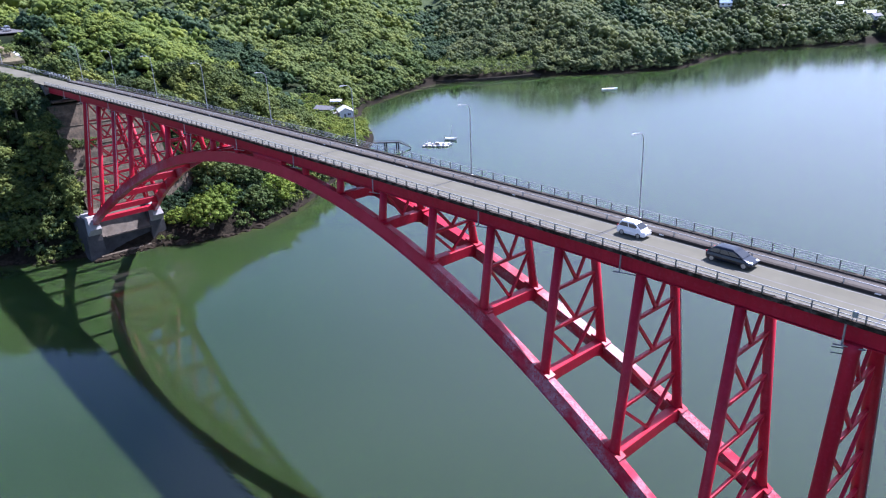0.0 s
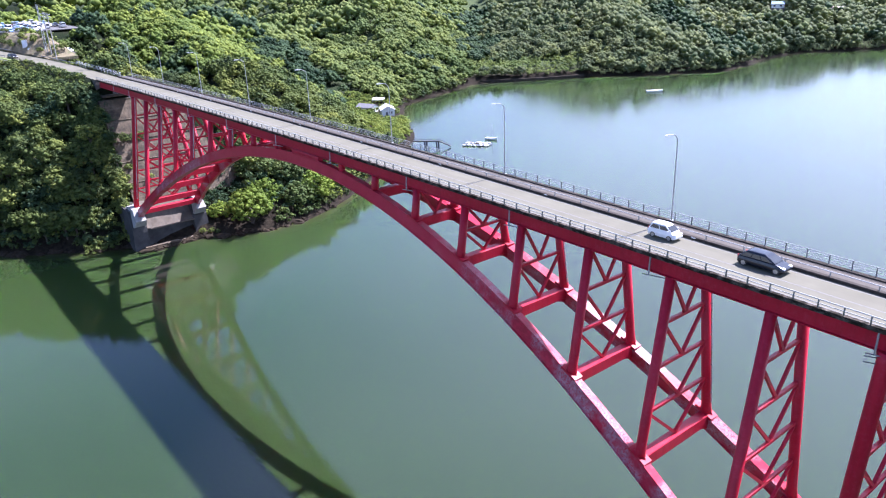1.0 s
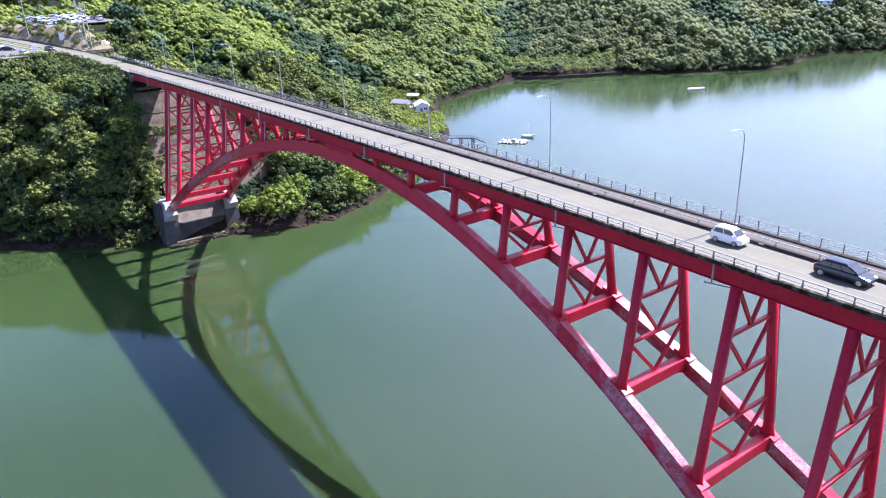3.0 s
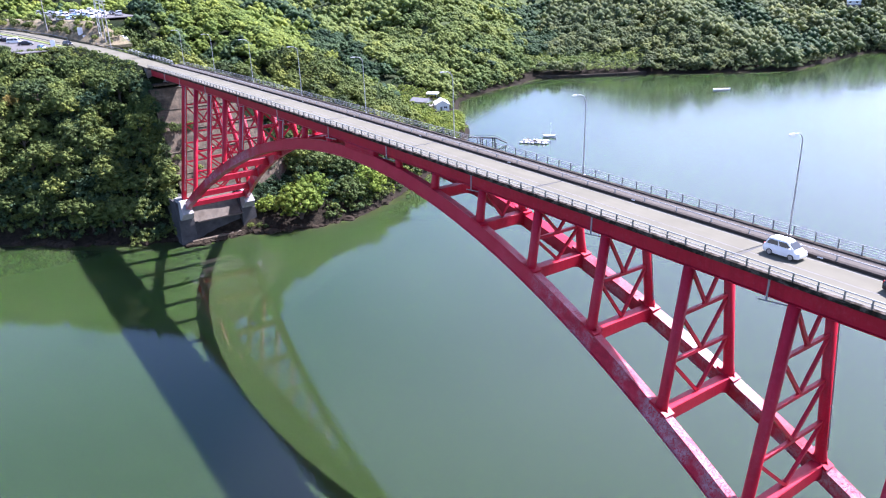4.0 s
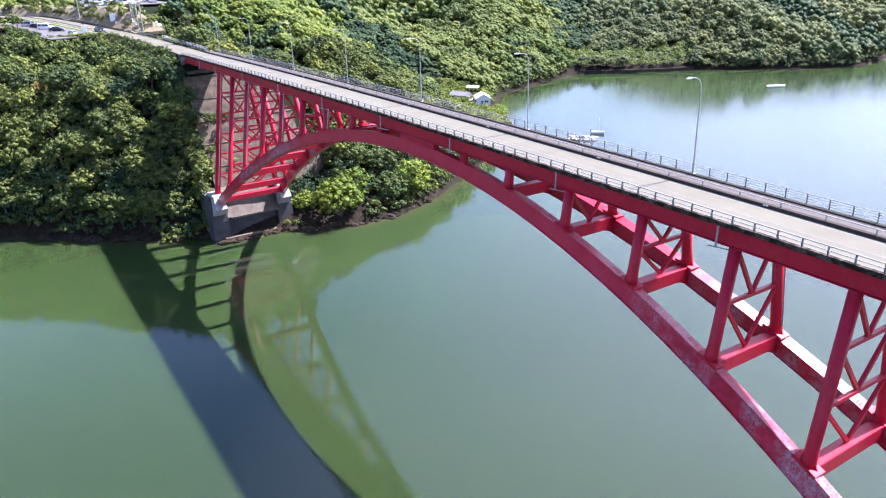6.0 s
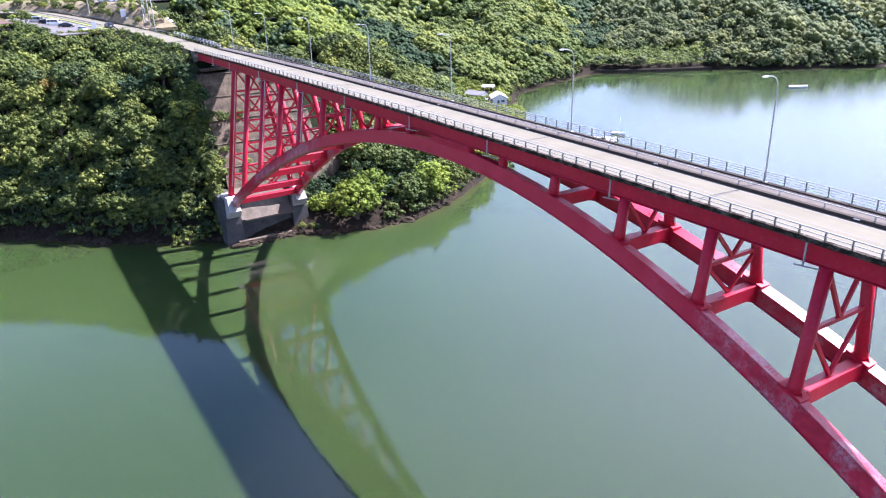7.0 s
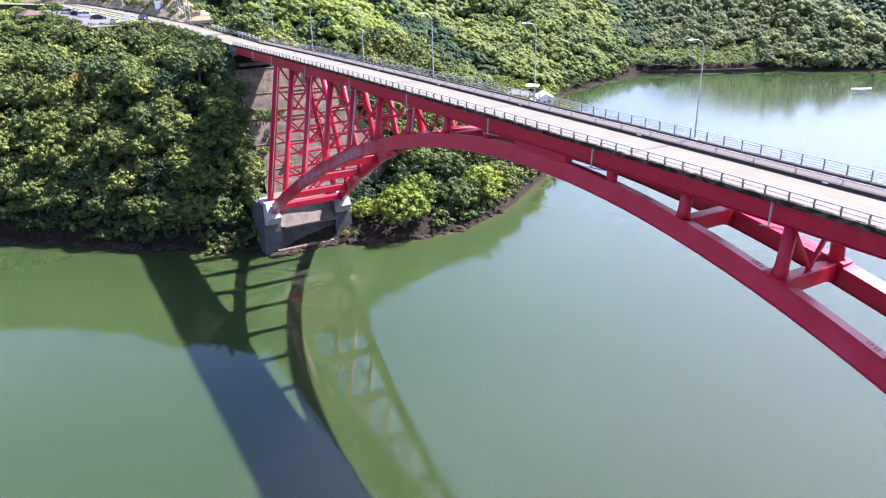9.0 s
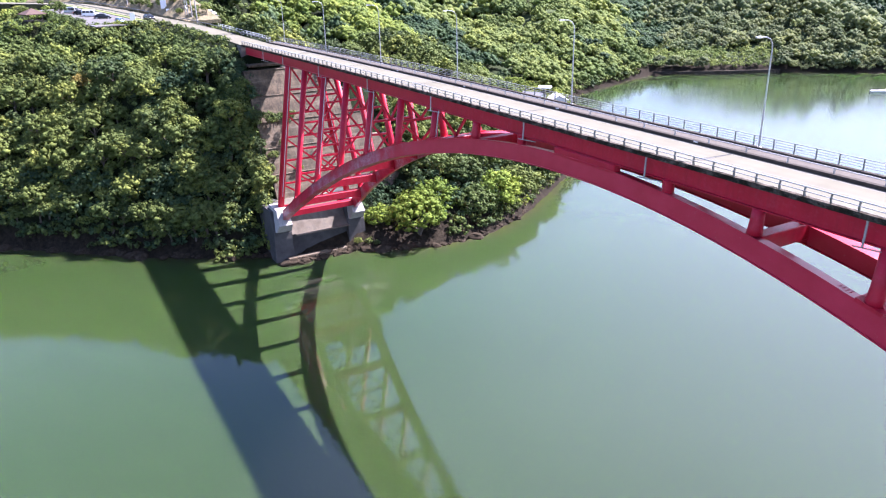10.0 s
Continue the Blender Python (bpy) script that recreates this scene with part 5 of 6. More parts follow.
def gazebo():
    g = thing("gazebo", "open wooden gazebo with a brown hipped roof", "gazebo")
    for sx in (-1, 1):
        for sy in (-1, 1):
            bm = B()
            beam(bm, (sx * 2.2, sy * 2.2, 0), (sx * 2.2, sy * 2.2, 2.6), 0.2, 0.2, up=(1, 0, 0))
            part("post", bm, WOOD, g)
    bm = B()
    loft(bm, [[(-3.4, -3.4, 2.45), (3.4, -3.4, 2.45), (3.4, 3.4, 2.45), (-3.4, 3.4, 2.45)], [(-3.4, -3.4, 2.65), (3.4, -3.4, 2.65), (3.4, 3.4, 2.65), (-3.4, 3.4, 2.65)],
              [(-0.4, -0.4, 4.2), (0.4, -0.4, 4.2), (0.4, 0.4, 4.2), (-0.4, 0.4, 4.2)], [(-0.3, -0.3, 4.5), (0.3, -0.3, 4.5), (0.3, 0.3, 4.5), (-0.3, 0.3, 4.5)]])
    part("roof", bm, ROOF_BROWN, g)
    bm = B()
    box(bm, (0, 0, 0.5), (4.6, 4.6, 0.25))
    part("floor", bm, WOOD, g)
    return g


gz = gazebo()
gz.matrix_basis = pose(-185, -42.5, float(height(-185.0, -42.5)) - 0.05, 0, 0, 20) @ Matrix.Scale(0.82, 4)


def sign_board(w, h, z, label):
    s = thing("sign", label, "sign")
    for q in (-1, 1):
        bm = B()
        tube(bm, [(0, q * w * 0.35, -0.3), (0, q * w * 0.35, z + h)], 0.06, 6)
        part("post", bm, GALV, s)
    bm = B()
    box(bm, (0.08, 0, z + h / 2), (0.08, w, h), bevel=0.01)
    part("board", bm, SIGN, s)
    return s


sign_board(1.6, 2.4, 2.2, "tall white information board on two posts").matrix_basis = pose(-182.2, -8.3, 44.6, 0, 0, -12)
sign_board(2.4, 1.3, 0.9, "low white direction sign beside the road").matrix_basis = pose(-179.6, -7.0, 44.6, 0, 0, -12)
sign_board(1.3, 2.0, 0.2, "white upright notice board beside the road").matrix_basis = pose(-174.1, -18.4, 44.3, 0, 0, -12)


def utility_pole(h, label):
    p = thing("utility_pole", label, "utility pole", "poles by the road")
    bm = B()
    tube(bm, [(0, 0, -0.5), (0, 0, h)], [0.19, 0.12], 10)
    part("pole", bm, CONC_LIGHT, p)
    for z in (h - 0.6, h - 1.6):
        bm = B()
        beam(bm, (0, -0.9, z), (0, 0.9, z), 0.1, 0.1)
        part("crossarm", bm, GALV, p)
        for y in (-0.8, -0.3, 0.3, 0.8):
            bm = B()
            tube(bm, [(0, y, z + 0.05), (0, y, z + 0.25)], 0.06, 6)
            part("insulator", bm, WHITE, p)
    return p


u = utility_pole(15, "grey concrete utility pole with crossarms")
u.matrix_basis = pose(-169, -3.4, 43.4, 0, 0, 5)
for px, py in ((-163.1, -3.4), (-203.5, -15.2)):
    copy_thing(u, pose(px, py, float(road_z(px)) - 0.7, 0, 0, 12))


def lattice_mast(h):
    """Two slim legs joined by rungs and diagonals."""
    m = thing("lattice_mast", "slim grey steel lattice mast beside the road", "mast")
    for q in (-0.55, 0.55):
        bm = B()
        tube(bm, [(0, q, -0.5), (0, q * 0.4, h)], 0.11, 6)
        part("leg", bm, GALV, m)
    for k in range(12):
        z0, z1 = h * k / 12, h * (k + 1) / 12
        w0, w1 = 0.55 - 0.33 * k / 12, 0.55 - 0.33 * (k + 1) / 12
        bm = B()
        tube(bm, [(0, -w0 if k % 2 else w0, z0), (0, w1 if k % 2 else -w1, z1)], 0.045, 5)
        part("brace", bm, GALV, m)
    return m


lattice_mast(17).matrix_basis = pose(-171.5, -4.2, 43.6, 0, 0, -60)
# white pipe fence at the road's edge past the bridge
fence = thing("fence", "white pipe fence along the road past the bridge", "fence")


def verge_point(q, off, z):
    return (q, float(road_y(q)) + off, float(road_z(q)) + z)


bm = B()
box(bm, (0, 0, 0.45), (0.1, 0.1, 1.3), bevel=0.01)
post = part("post", bm, WHITE, fence)
post.location = verge_point(-121, 4.6, 0)
for i in range(1, 15):
    again("post", post, fence, Matrix.Translation(verge_point(-121 - 2 * i, 4.6, 0)))
for z in (1.0, 0.6, 0.25):
    bm = B()
    tube(bm, [verge_point(-120.5 - 2 * i, 4.6, z) for i in range(15)], 0.05, 6)
    part("rail", bm, WHITE, fence)
guard = thing("guard_rail", "grey steel guard rail along the hilltop road", "guard rail")
for x0, x1, off in ((-120.0, -168.0, 3.5), (-176.0, -232.0, -3.2), (-186.0, -232.0, 3.6)):
    bm = B()
    tube(bm, [verge_point(q, off, 0.65) for q in np.linspace(x0, x1, 22)], 0.13, 6)
    part("beam", bm, GALV_DARK, guard)
    for q in np.linspace(x0, x1, 15):
        bm = B()
        tube(bm, [verge_point(q, off, -0.5), verge_point(q, off, 0.7)], 0.06, 6)
        part("post", bm, GALV_DARK, guard)
# bank of dry grass and earth above the road
bm = B()
rows = []
for i, q in enumerate(np.linspace(-166, -258, 47)):
    up = min(1.0, i / 9.0)
    lift = (50.7 - float(road_z(q))) * up
    prof = []
    for k, (o, h) in enumerate(((4.3, -0.4), (4.6, 0.05), (6.0, 0.32), (7.6, 0.62), (9.4, 0.86), (11.5, 1.0), (13.5, 1.0), (13.5, -0.6))):
        n = noise.noise(Vector((q * 0.23, o * 0.6, 3.0))) * 0.9 if 0 < h < 1 else 0.0
        prof.append((q, float(road_y(q)) + o + n, float(road_z(q)) + max(h, -0.4) * lift + n * 0.5 - (0.9 if h < 0 else 0)))
    rows.append(prof)
loft(bm, rows)
tagged(part("embankment", bm, SOIL), "dry grassy earth bank above the road", "bank", kind="structure")
# thin shrubs on the bank, clipped hedges and a young tree by the lay-by
r = random.Random(77)
for i in range(64):
    q = -168 - 82 * i / 63 + r.uniform(-1, 1)
    o = r.uniform(5.5, 12)
    up = min(1.0, (-166 - q) / 18.0)
    s = r.uniform(1.6, 3.6)
    t = copy_thing(protos[r.randrange(len(protos))], pose(q, float(road_y(q)) + o, float(road_z(q)) + (50.7 - float(road_z(q))) * up * min(1, (o - 4.5) / 6.0) - 0.3, 0, 0, r.uniform(0, 360)))
    t.scale = (s, s, s)
    tagged(t, "thin shrub on the dry roadside bank", "shrub", "shrubs on the bank")
    t.name = "shrub"
for i in range(40):      # a rough hedge along the lay-by's outer edge
    if i < 28:
        px, o = -169.5 - 1.65 * i, -21.0 + r.uniform(-0.8, 0.8)
    else:
        px, o = -167.0 + r.uniform(-0.8, 0.6), -5.5 - 1.3 * (i - 28)
    s = r.uniform(2.6, 4.2)
    py = float(road_y(px)) + o
    t = copy_thing(protos[r.randrange(len(protos))], pose(px, py, max(float(height(px, py)) - 0.6, float(road_z(px)) - 2.6), 0, 0, r.uniform(0, 360)))
    t.scale = (s, s, s * 0.85)
    tagged(t, "leafy green hedge shrub at the edge of the lay-by", "shrub", "hedge round the lay-by")
    t.name = "shrub"
for px, py, s in ((-190, -36.5, 1.8), (-186, -37.5, 2.0), (-181, -36.0, 1.7), (-176.5, -34.5, 1.8), (-193.5, -38.5, 1.6), (-193, -35.0, 5.2)):
    t = copy_thing(protos[r.randrange(len(protos))], pose(px, py, float(height(px, py)) - 0.2, 0, 0, r.uniform(0, 360)))
    t.scale = (s, s, s * (0.6 if s < 3 else 1.1))
    tagged(t, "clipped yellow-green shrub by the lay-by" if s < 3 else "young tree with an open crown by the lay-by", "shrub" if s < 3 else "tree", "planting by the lay-by")
    t.name = "shrub" if s < 3 else "tree"

# ---- shore: house, jetty, rafts and boats ----
ROOF_G = plain("pale_metal_roof", (0.50, 0.50, 0.49), 0.6, var=0.2, scale=1.5)
ROOF_D = plain("grey_slate_roof", (0.17, 0.17, 0.175), 0.8, var=0.3, scale=1.5)


def house(w, d, h, ridge, roof, label):
    """A gabled house, ridge along x."""
    g = thing("house", label, "house")
    bm = B()
    loft(bm, [[(-w / 2, -d / 2, 0), (-w / 2, d / 2, 0), (-w / 2, d / 2, h), (-w / 2, 0, ridge - 0.15), (-w / 2, -d / 2, h)],
              [(w / 2, -d / 2, 0), (w / 2, d / 2, 0), (w / 2, d / 2, h), (w / 2, 0, ridge - 0.15), (w / 2, -d / 2, h)]])
    part("wall", bm, WHITE, g)
    for s in (-1, 1):
        bm = B()
        k = (ridge - h) / (d / 2)
        loft(bm, [[(xx, 0, ridge), (xx, s * (d / 2 + 0.5), h - 0.5 * k), (xx, s * (d / 2 + 0.5), h - 0.5 * k + 0.14), (xx, 0, ridge + 0.14)] for xx in (-w / 2 - 0.4, w / 2 + 0.4)])
        part("roof", bm, roof, g)
    for x in (-w * 0.28, w * 0.22):
        bm = B()
        box(bm, (x, -d / 2 - 0.02, h * 0.55), (1.5, 0.1, 1.1))
        win = part("window", bm, GLASSD, g)
        bm = B()
        box(bm, (x, -d / 2 - 0.06, h * 0.55 - 0.62), (1.7, 0.16, 0.08))
        part("sill", bm, GALV, win)
    bm = B()
    box(bm, (w / 2 + 0.02, -0.6, 1.0), (0.1, 0.9, 2.0))
    part("door", bm, GALV_DARK, g)
    for y in (0.9, 1.7):
        bm = B()
        box(bm, (w / 2 + 0.02, y, h * 0.55), (0.1, 0.6, 0.9))
        part("window", bm, GLASSD, g)
    return g


house(8.0, 6.0, 3.0, 4.6, ROOF_G, "small white waterside house with pale gabled roof").matrix_basis = pose(-178.0, 134.5, 3.2, 0, 0, -28)
house(9.0, 5.0, 2.6, 3.8, ROOF_D, "low white outbuilding with grey slate roof").matrix_basis = pose(-191.5, 132.5, 3.2, 0, 0, 20)
bm = B()
loft(bm, [[(xx, 2.2 * math.cos(a), 2.4 + 0.9 * math.sin(a)) for a in np.linspace(0, math.pi, 8)] for xx in (-2.6, 2.6)])
can = thing("canopy", "white curved storage canopy beside the house", "canopy", at=(-197.5, 143.0, 4.6), turn=40)
part("cover", bm, WHITE, can)
for sx in (-1, 1):
    for sy in (-1, 1):
        bm = B()
        tube(bm, [(sx * 2.4, sy * 2.0, -2), (sx * 2.4, sy * 2.0, 2.5)], 0.06, 6)
        part("post", bm, GALV, can)

STEEL_D = plain("tarred_steel", (0.016, 0.017, 0.018), 0.7)
jetty = thing("jetty", "dark steel jetty on piles with a sloping gangway", "jetty", at=(-127.0, 111.5, 0), turn=43)
bm = B()
box(bm, (5.2, 0, 2.5), (10.6, 1.4, 0.35))
part("deck", bm, STEEL_D, jetty)
for x in (4.6, 5.4, 9.4, 10.2):
    for s in (-1, 1):
        bm = B()
        tube(bm, [(x, s * 0.55, -3), (x, s * 0.55, 2.6)], 0.19, 8)
        part("pile", bm, STEEL_D, jetty)
for s in (-1, 1):
    bm = B()
    tube(bm, [(-0.5, s * 0.66, 3.3), (10.4, s * 0.66, 3.3), (14.4, s * 0.5, 1.3)], 0.05, 6)
    part("handrail", bm, STEEL_D, jetty)
bm = B()
beam(bm, (10.4, 0, 2.5), (15.0, 0.2, 0.45), 1.0, 0.3)
part("gangway", bm, STEEL_D, jetty)

raft = thing("raft", "cluttered floating raft of white buoys, planks and nets", "raft", at=(-111.2, 131.4, 0), turn=38)
rr = random.Random(9)
for i in range(7):
    bm = B()
    beam(bm, (-5.2 + rr.uniform(-.5, .5), -2.2 + 0.73 * i, 0.30), (5.2 + rr.uniform(-.6, .6), -2.2 + 0.73 * i + rr.uniform(-.3, .3), 0.33), 0.30, 0.14)
    part("plank", bm, rr.choice((WOOD, GALV, GALV)), raft)
for i in range(16):
    bm = B()
    x, y, a = -4.8 + 1.35 * (i % 8) + rr.uniform(-.3, .3), (-2.0 if i < 8 else 2.0) + rr.uniform(-.5, .5), rr.uniform(-0.8, 0.8)
    dx, dy = math.cos(a), math.sin(a)
    tube(bm, [(x + k * dx, y + k * dy, 0.34) for k in (-0.6, -0.5, 0.5, 0.6)], [0.18, 0.34, 0.34, 0.18], 10)
    part("float", bm, WHITE, raft, smooth=True)
for i in range(14):
    bm = B()
    box(bm, (rr.uniform(-4.3, 4.3), rr.uniform(-1.5, 1.5), 0.62 + rr.uniform(0, 0.35)), (rr.uniform(0.5, 1.5), rr.uniform(0.4, 1.0), rr.uniform(0.3, 0.8)), pose(0, 0, 0, rr.uniform(-12, 12), rr.uniform(-12, 12), rr.uniform(0, 90)), 0.05)
    part("crate", bm, rr.choice((WHITE, GALV, WOOD, GALV_DARK)), raft)
for i in range(3):
    bm = B()
    tube(bm, [(-4 + 3.5 * i, rr.uniform(-1, 1), 0.3), (-4 + 3.5 * i + 0.1, 0, 2.0)], 0.05, 6)
    part("pole", bm, GALV, raft)


def boat(length, label, cabin=True):
    b = thing("boat", label, "boat")
    L, w = length / 2, length * 0.14
    bm = B()
    loft(bm, [[(x, -ww, 0.75 + lift), (x, -ww * 0.7, -0.1 + lift * 0.6), (x, ww * 0.7, -0.1 + lift * 0.6), (x, ww, 0.75 + lift)] for x, ww, lift in ((-L, w * 0.9, 0), (-L * 0.3, w, 0), (L * 0.35, w * 0.9, 0.08), (L * 0.8, w * 0.45, 0.25), (L, 0.05, 0.4))])
    part("hull", bm, WHITE, b)
    if cabin:
        bm = B()
        box(bm, (-L * 0.25, 0, 1.25), (length * 0.2, w * 1.2, 1.1), None, 0.1)
        part("cabin", bm, WHITE, b)
        bm = B()
        box(bm, (-L * 0.25, 0, 1.45), (length * 0.205, w * 1.22, 0.3))
        part("window", bm, GLASSD, b)
    bm = B()
    box(bm, (-L - 0.15, 0, 0.8), (0.35, 0.35, 0.9), None, 0.05)
    part("outboard_motor", bm, RUBBER, b)
    return b


b = boat(5.2, "small white open boat with a thin mast moored at the raft", False)
b.matrix_basis = pose(-114.0, 141.6, 0, 0, 0, 25)
bm = B()
tube(bm, [(0.4, 0, 0.2), (0.4, 0, 6.2)], [0.05, 0.03], 6)
part("mast", bm, GALV, b)
boat(8.5, "low flat white boat lying on the inlet", False).matrix_basis = pose(-133, 277, 0, 0, 0, 50)

# sea wall at the head of the inlet
bm = B()
loft(bm, [[(-235 + 38 * t + 4 * math.sin(3 * t), 232 + 62 * t, -1), (-235 + 38 * t + 4 * math.sin(3 * t), 232 + 62 * t, 1.7), (-236 + 38 * t + 4 * math.sin(3 * t), 233 + 62 * t, 1.7), (-236 + 38 * t + 4 * math.sin(3 * t), 233 + 62 * t, -1)] for t in np.linspace(0, 1, 14)])
tagged(part("sea_wall", bm, FASCIA), "low dark stone sea wall at the head of the inlet", "wall", kind="structure")

# houses on the far hill
ROOF_PINK = plain("pale_pink_tiles", (0.42, 0.30, 0.26), 0.7, var=0.2, scale=1.5)
ROOF_BLUE = plain("blue_tiles", (0.10, 0.20, 0.34), 0.6, var=0.2, scale=1.5)
for hx, hy, w, roof, turn, label in ((-169.5, 557, 10, ROOF_PINK, 40, "white house with a pale pink roof on the far wooded hill"), (-112.5, 581, 8, ROOF_G, 20, "white house with a pale roof among trees on the far hill"),
                                     (-106.0, 576, 7, ROOF_D, 60, "low house with a grey roof among trees on the far hill"), (-151, 624, 5, ROOF_G, 10, "narrow white house among trees on the far hill"), (-194, 512, 9, ROOF_BLUE, 30, "house with a blue roof among trees on the far hill")):
    q = house(w, 6.0, 3.0, 4.6, roof, label)
    q.matrix_basis = pose(hx, hy, float(height(hx, hy)) + 4.6, 0, 0, turn)
    bm = B()
    box(bm, (0, 0, -3.5), (w - 0.2, 5.8, 7.1))
    part("plinth", bm, CONC, q)

# rocks along the shore under the bridge
rr = np.random.RandomState(15)
rock_meshes = []
for k in range(5):
    bm = B()
    got = bmesh.ops.create_icosphere(bm, subdivisions=2, radius=1.0)
    for v in bm.verts:
        n = noise.noise(v.co * 1.3 + Vector((k * 7.0, 0, 0))) * 0.45 + noise.noise(v.co * 3.1) * 0.18
        v.co = v.co * (1 + n)
        v.co.z *= 0.6
    rock_meshes.append(part("rock", bm, ROCK))
for i in range(150):
    k = rr.randint(len(SHORE[2:13]) - 1) + 2
    t = rr.uniform()
    px = SHORE[k][0] * (1 - t) + SHORE[k + 1][0] * t + rr.uniform(-0.6, 1.2)
    py = SHORE[k][1] * (1 - t) + SHORE[k + 1][1] * t + rr.uniform(-0.6, 0.6)
    s = 0.3 + 1.3 * rr.uniform() ** 2.5
    m = pose(px, py, rr.uniform(0.0, 0.35), 0, 0, rr.uniform(0, 360))
    src = rock_meshes[i % 5]
    q = src if i < 5 else new("rock", src.data)
    tagged(q, "weathered brown rock at the water's edge", "rock", "shore rocks")
    q.matrix_basis = m @ Matrix.Diagonal((s * 1.3, s, s, 1))

for i in range(46):      # broken rock heaped along the footing's front
    px, py = -84.9 + rr.uniform(-0.5, 0.9), rr.uniform(-9.5, 9.0)
    s = 0.35 + 0.75 * rr.uniform() ** 2
    q = tagged(new("rock", rock_meshes[i % 5].data), "broken brown rock heaped at the concrete footing", "rock", "rocks at the footing")
    q.matrix_basis = pose(px, py, rr.uniform(0.0, 0.5), rr.uniform(-30, 30), 0, rr.uniform(0, 360)) @ Matrix.Diagonal((s * 1.3, s, s, 1))

# shrubs rooted in the stepped slope and by the footing
r = random.Random(12)
for px, py, pz, s in ((-101.5, -4.2, 17.8, 3.4), (-102.5, -1.5, 20.4, 2.6), (-100.8, -5.4, 15.4, 3.0), (-99.3, 0.5, 15.3, 2.4), (-105.0, -3.2, 25.8, 3.2), (-105.2, -5.6, 26.0, 3.6), (-102.0, -6.8, 20.5, 3.4), (-99.6, -7.2, 15.5, 3.2), (-85.0, 7.5, 0.9, 2.6), (-84.0, 9.5, 0.9, 2.2),
                      (-97, -8.5, 7.0, 3.5), (-94.5, -11.5, 2.0, 2.4), (-83.0, 11.0, 0.8, 1.8)):
    q = copy_thing(protos[r.randrange(len(protos))], pose(px, py, pz - 0.3, 0, 0, r.uniform(0, 360)))
    q.scale = (s, s, s)
    tagged(q, "bright green shrub growing by the concrete footing", "shrub", "shrubs")
    q.name = "shrub"
# trees that lean over the rocky shore beyond the footing
BANK_TREES = ((-81.8, 20.6, 1.0, 12.4, 1, "broad sunlit yellow-green tree leaning over the rocky shore"), (-87.0, 27.0, 3.5, 10.0, 1, "sunlit yellow-green tree beside the rocky shore"),
              (-88.6, 14.0, 2.6, 6.2, 1, "small bright green tree beside the footing"), (-83.6, 36.5, 2.0, 9.6, 0, "tall green tree above the dark rocky shore"),
              (-85.4, 44.5, 2.0, 11.0, 1, "broad sunlit tree above the dark rocky shore"), (-91.5, 38.0, 7.0, 9.5, 0, "dark green tree on the bank"),
              (-91.0, 53.0, 2.2, 10.0, 0, "green tree above the dark rocky shore"), (-98.0, 60.0, 4.0, 10.5, 0, "green tree above the dark rocky shore"),
              (-102.5, 70.0, 3.0, 9.5, 1, "sunlit tree at the turn of the shore"), (-97.0, 47.0, 8.0, 10.5, 0, "dark green tree on the bank"),
              (-97.0, 30.0, 9.0, 8.5, 0, "dark green tree on the bank"), (-104.0, 29.5, 15.0, 8.0, 0, "dark green tree on the bank"), (-109.0, 27.0, 20.0, 7.0, 0, "dark green tree on the bank"))
for k, (px, py, pz, s, bright, label) in enumerate(BANK_TREES):
    s *= 1.38
    q = tree(crown_mesh(120, 13, 0.019, 130 + k, rad=(0.052, 0.095)), leaves_of=LEAF_SUNNY if bright else LEAF)
    tagged(q, label, "tree", "trees on the bank")
    q.matrix_basis = pose(px, py, pz - 0.16 * s, 0, 0, 50 * k)
    q.scale = (s, s, s * 0.92)
# leaf colour darkened in place of the shade below the deck
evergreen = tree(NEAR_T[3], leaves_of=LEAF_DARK)
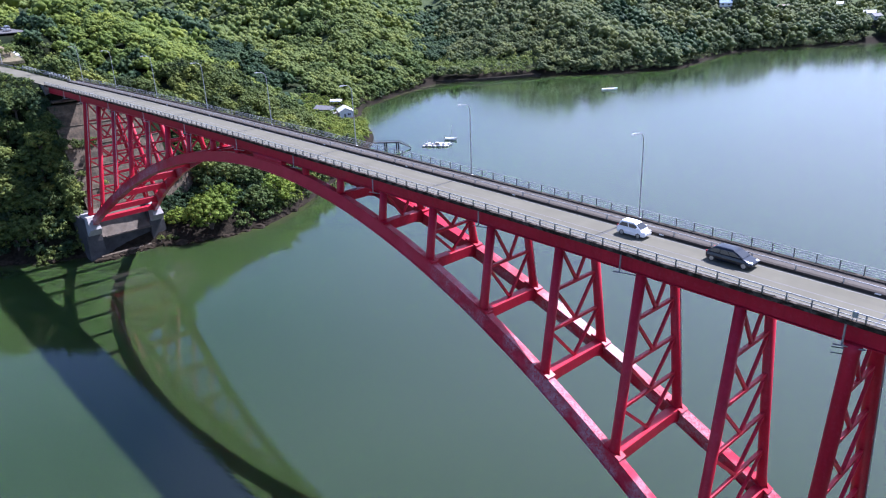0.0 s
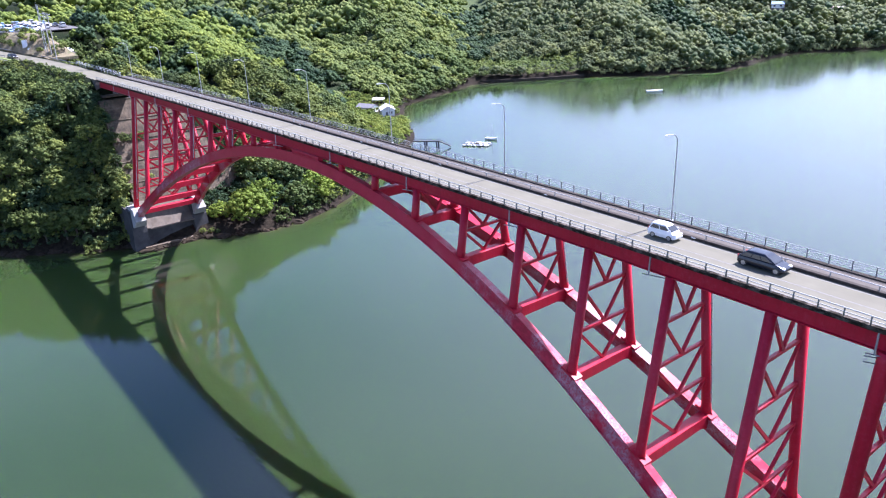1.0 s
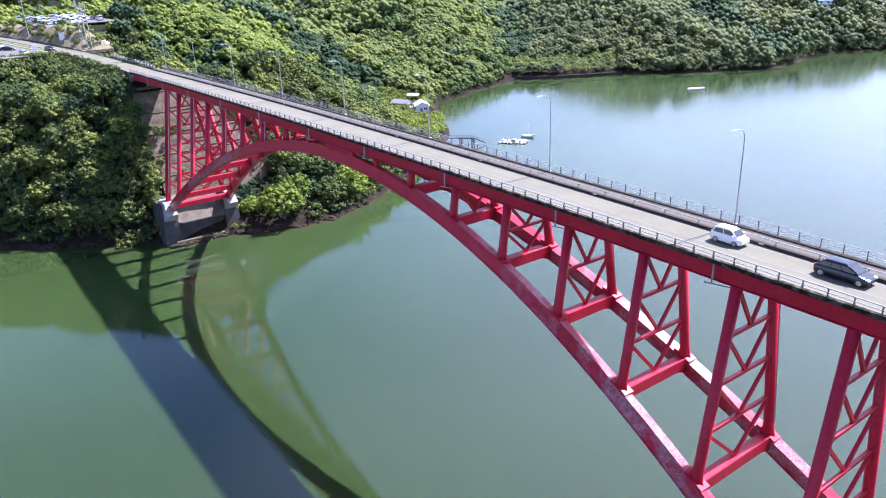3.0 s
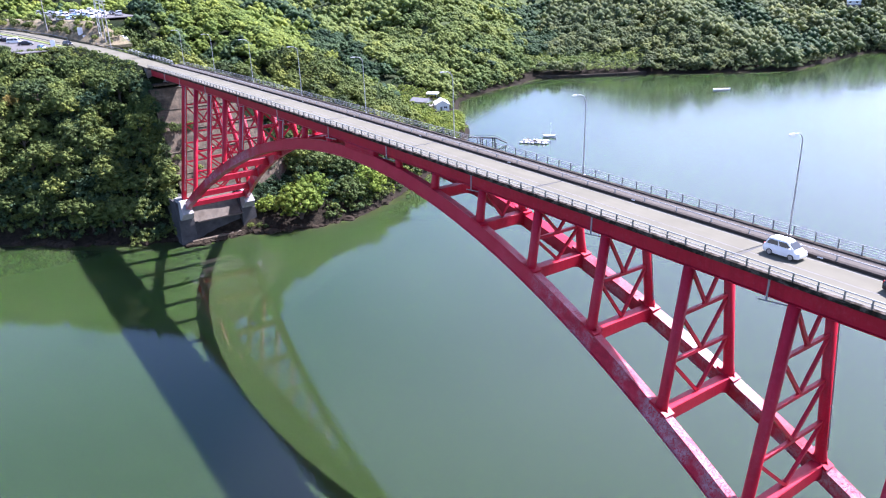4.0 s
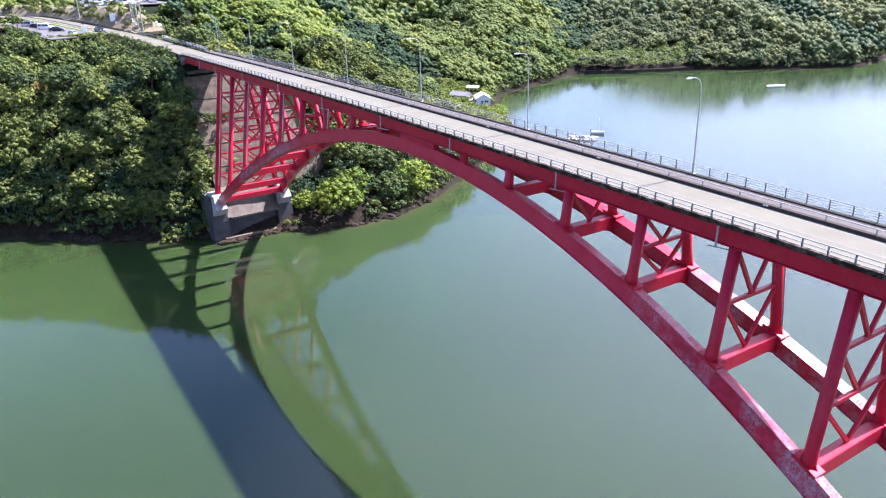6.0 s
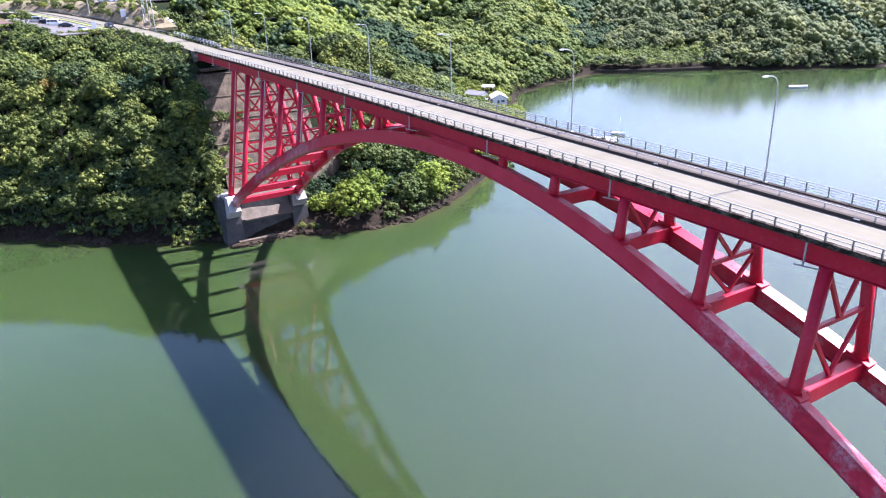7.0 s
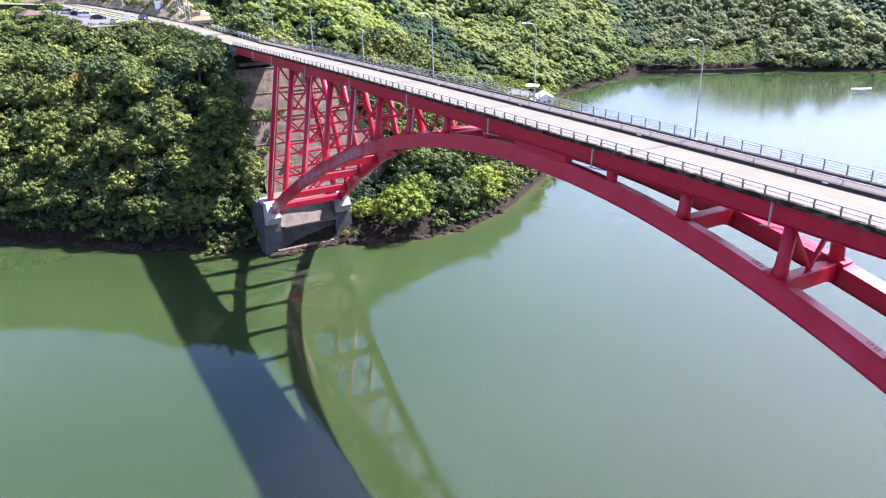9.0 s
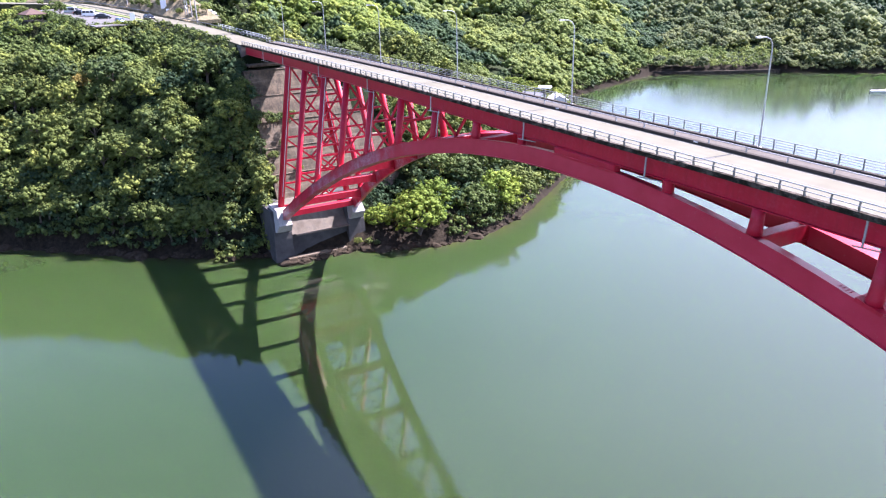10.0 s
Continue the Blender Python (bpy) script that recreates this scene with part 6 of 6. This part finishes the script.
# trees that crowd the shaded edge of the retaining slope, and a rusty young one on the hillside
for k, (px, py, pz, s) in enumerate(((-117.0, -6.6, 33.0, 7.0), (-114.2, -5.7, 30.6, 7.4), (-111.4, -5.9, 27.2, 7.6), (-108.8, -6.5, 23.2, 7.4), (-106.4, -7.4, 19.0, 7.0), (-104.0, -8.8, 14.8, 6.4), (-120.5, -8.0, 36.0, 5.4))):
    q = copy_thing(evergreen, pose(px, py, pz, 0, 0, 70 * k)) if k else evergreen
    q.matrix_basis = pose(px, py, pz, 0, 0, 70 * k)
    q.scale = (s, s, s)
    tagged(q, "tree beside the retaining slope, leaves darkened for the deck's shade", "tree", "trees on the bank")
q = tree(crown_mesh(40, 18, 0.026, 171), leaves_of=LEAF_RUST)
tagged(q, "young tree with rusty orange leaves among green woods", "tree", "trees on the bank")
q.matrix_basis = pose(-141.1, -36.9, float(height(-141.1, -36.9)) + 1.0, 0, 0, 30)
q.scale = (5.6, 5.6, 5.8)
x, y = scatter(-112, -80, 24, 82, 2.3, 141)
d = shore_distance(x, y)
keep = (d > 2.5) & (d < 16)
forest("undergrowth", x[keep], y[keep], SHRUB_T, 3.4, LEAF_DARK, "dark-leaved shrubs under the trees of the bank", 142)
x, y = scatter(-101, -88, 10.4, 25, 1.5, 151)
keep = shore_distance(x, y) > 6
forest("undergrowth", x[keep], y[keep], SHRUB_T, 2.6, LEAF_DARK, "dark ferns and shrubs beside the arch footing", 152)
# low growth where the hillside meets the bridge's end, and on the slope's upper ledge
r = random.Random(88)
for i in range(26):
    if i < 16:
        px, py = r.uniform(-126, -113.5), r.uniform(-10.5, -5.2)
        pz, s = float(height(px, py)), r.uniform(2.6, 4.2)
        s = min(s, max(1.8, 41.6 - pz))
    else:
        px, py = r.uniform(-106.5, -103.5), r.uniform(-6.5, 2.5)
        pz, s = 25.6 + r.uniform(-0.4, 0.4), r.uniform(2.0, 3.4)
    q = copy_thing(protos[r.randrange(len(protos))], pose(px, py, pz - 0.4, 0, 0, r.uniform(0, 360)))
    q.scale = (s, s, s)
    tagged(q, "leafy shrub at the end of the bridge" if i < 16 else "yellow-green shrub rooted on a ledge of the retaining slope", "shrub", "shrubs")
    q.name = "shrub"
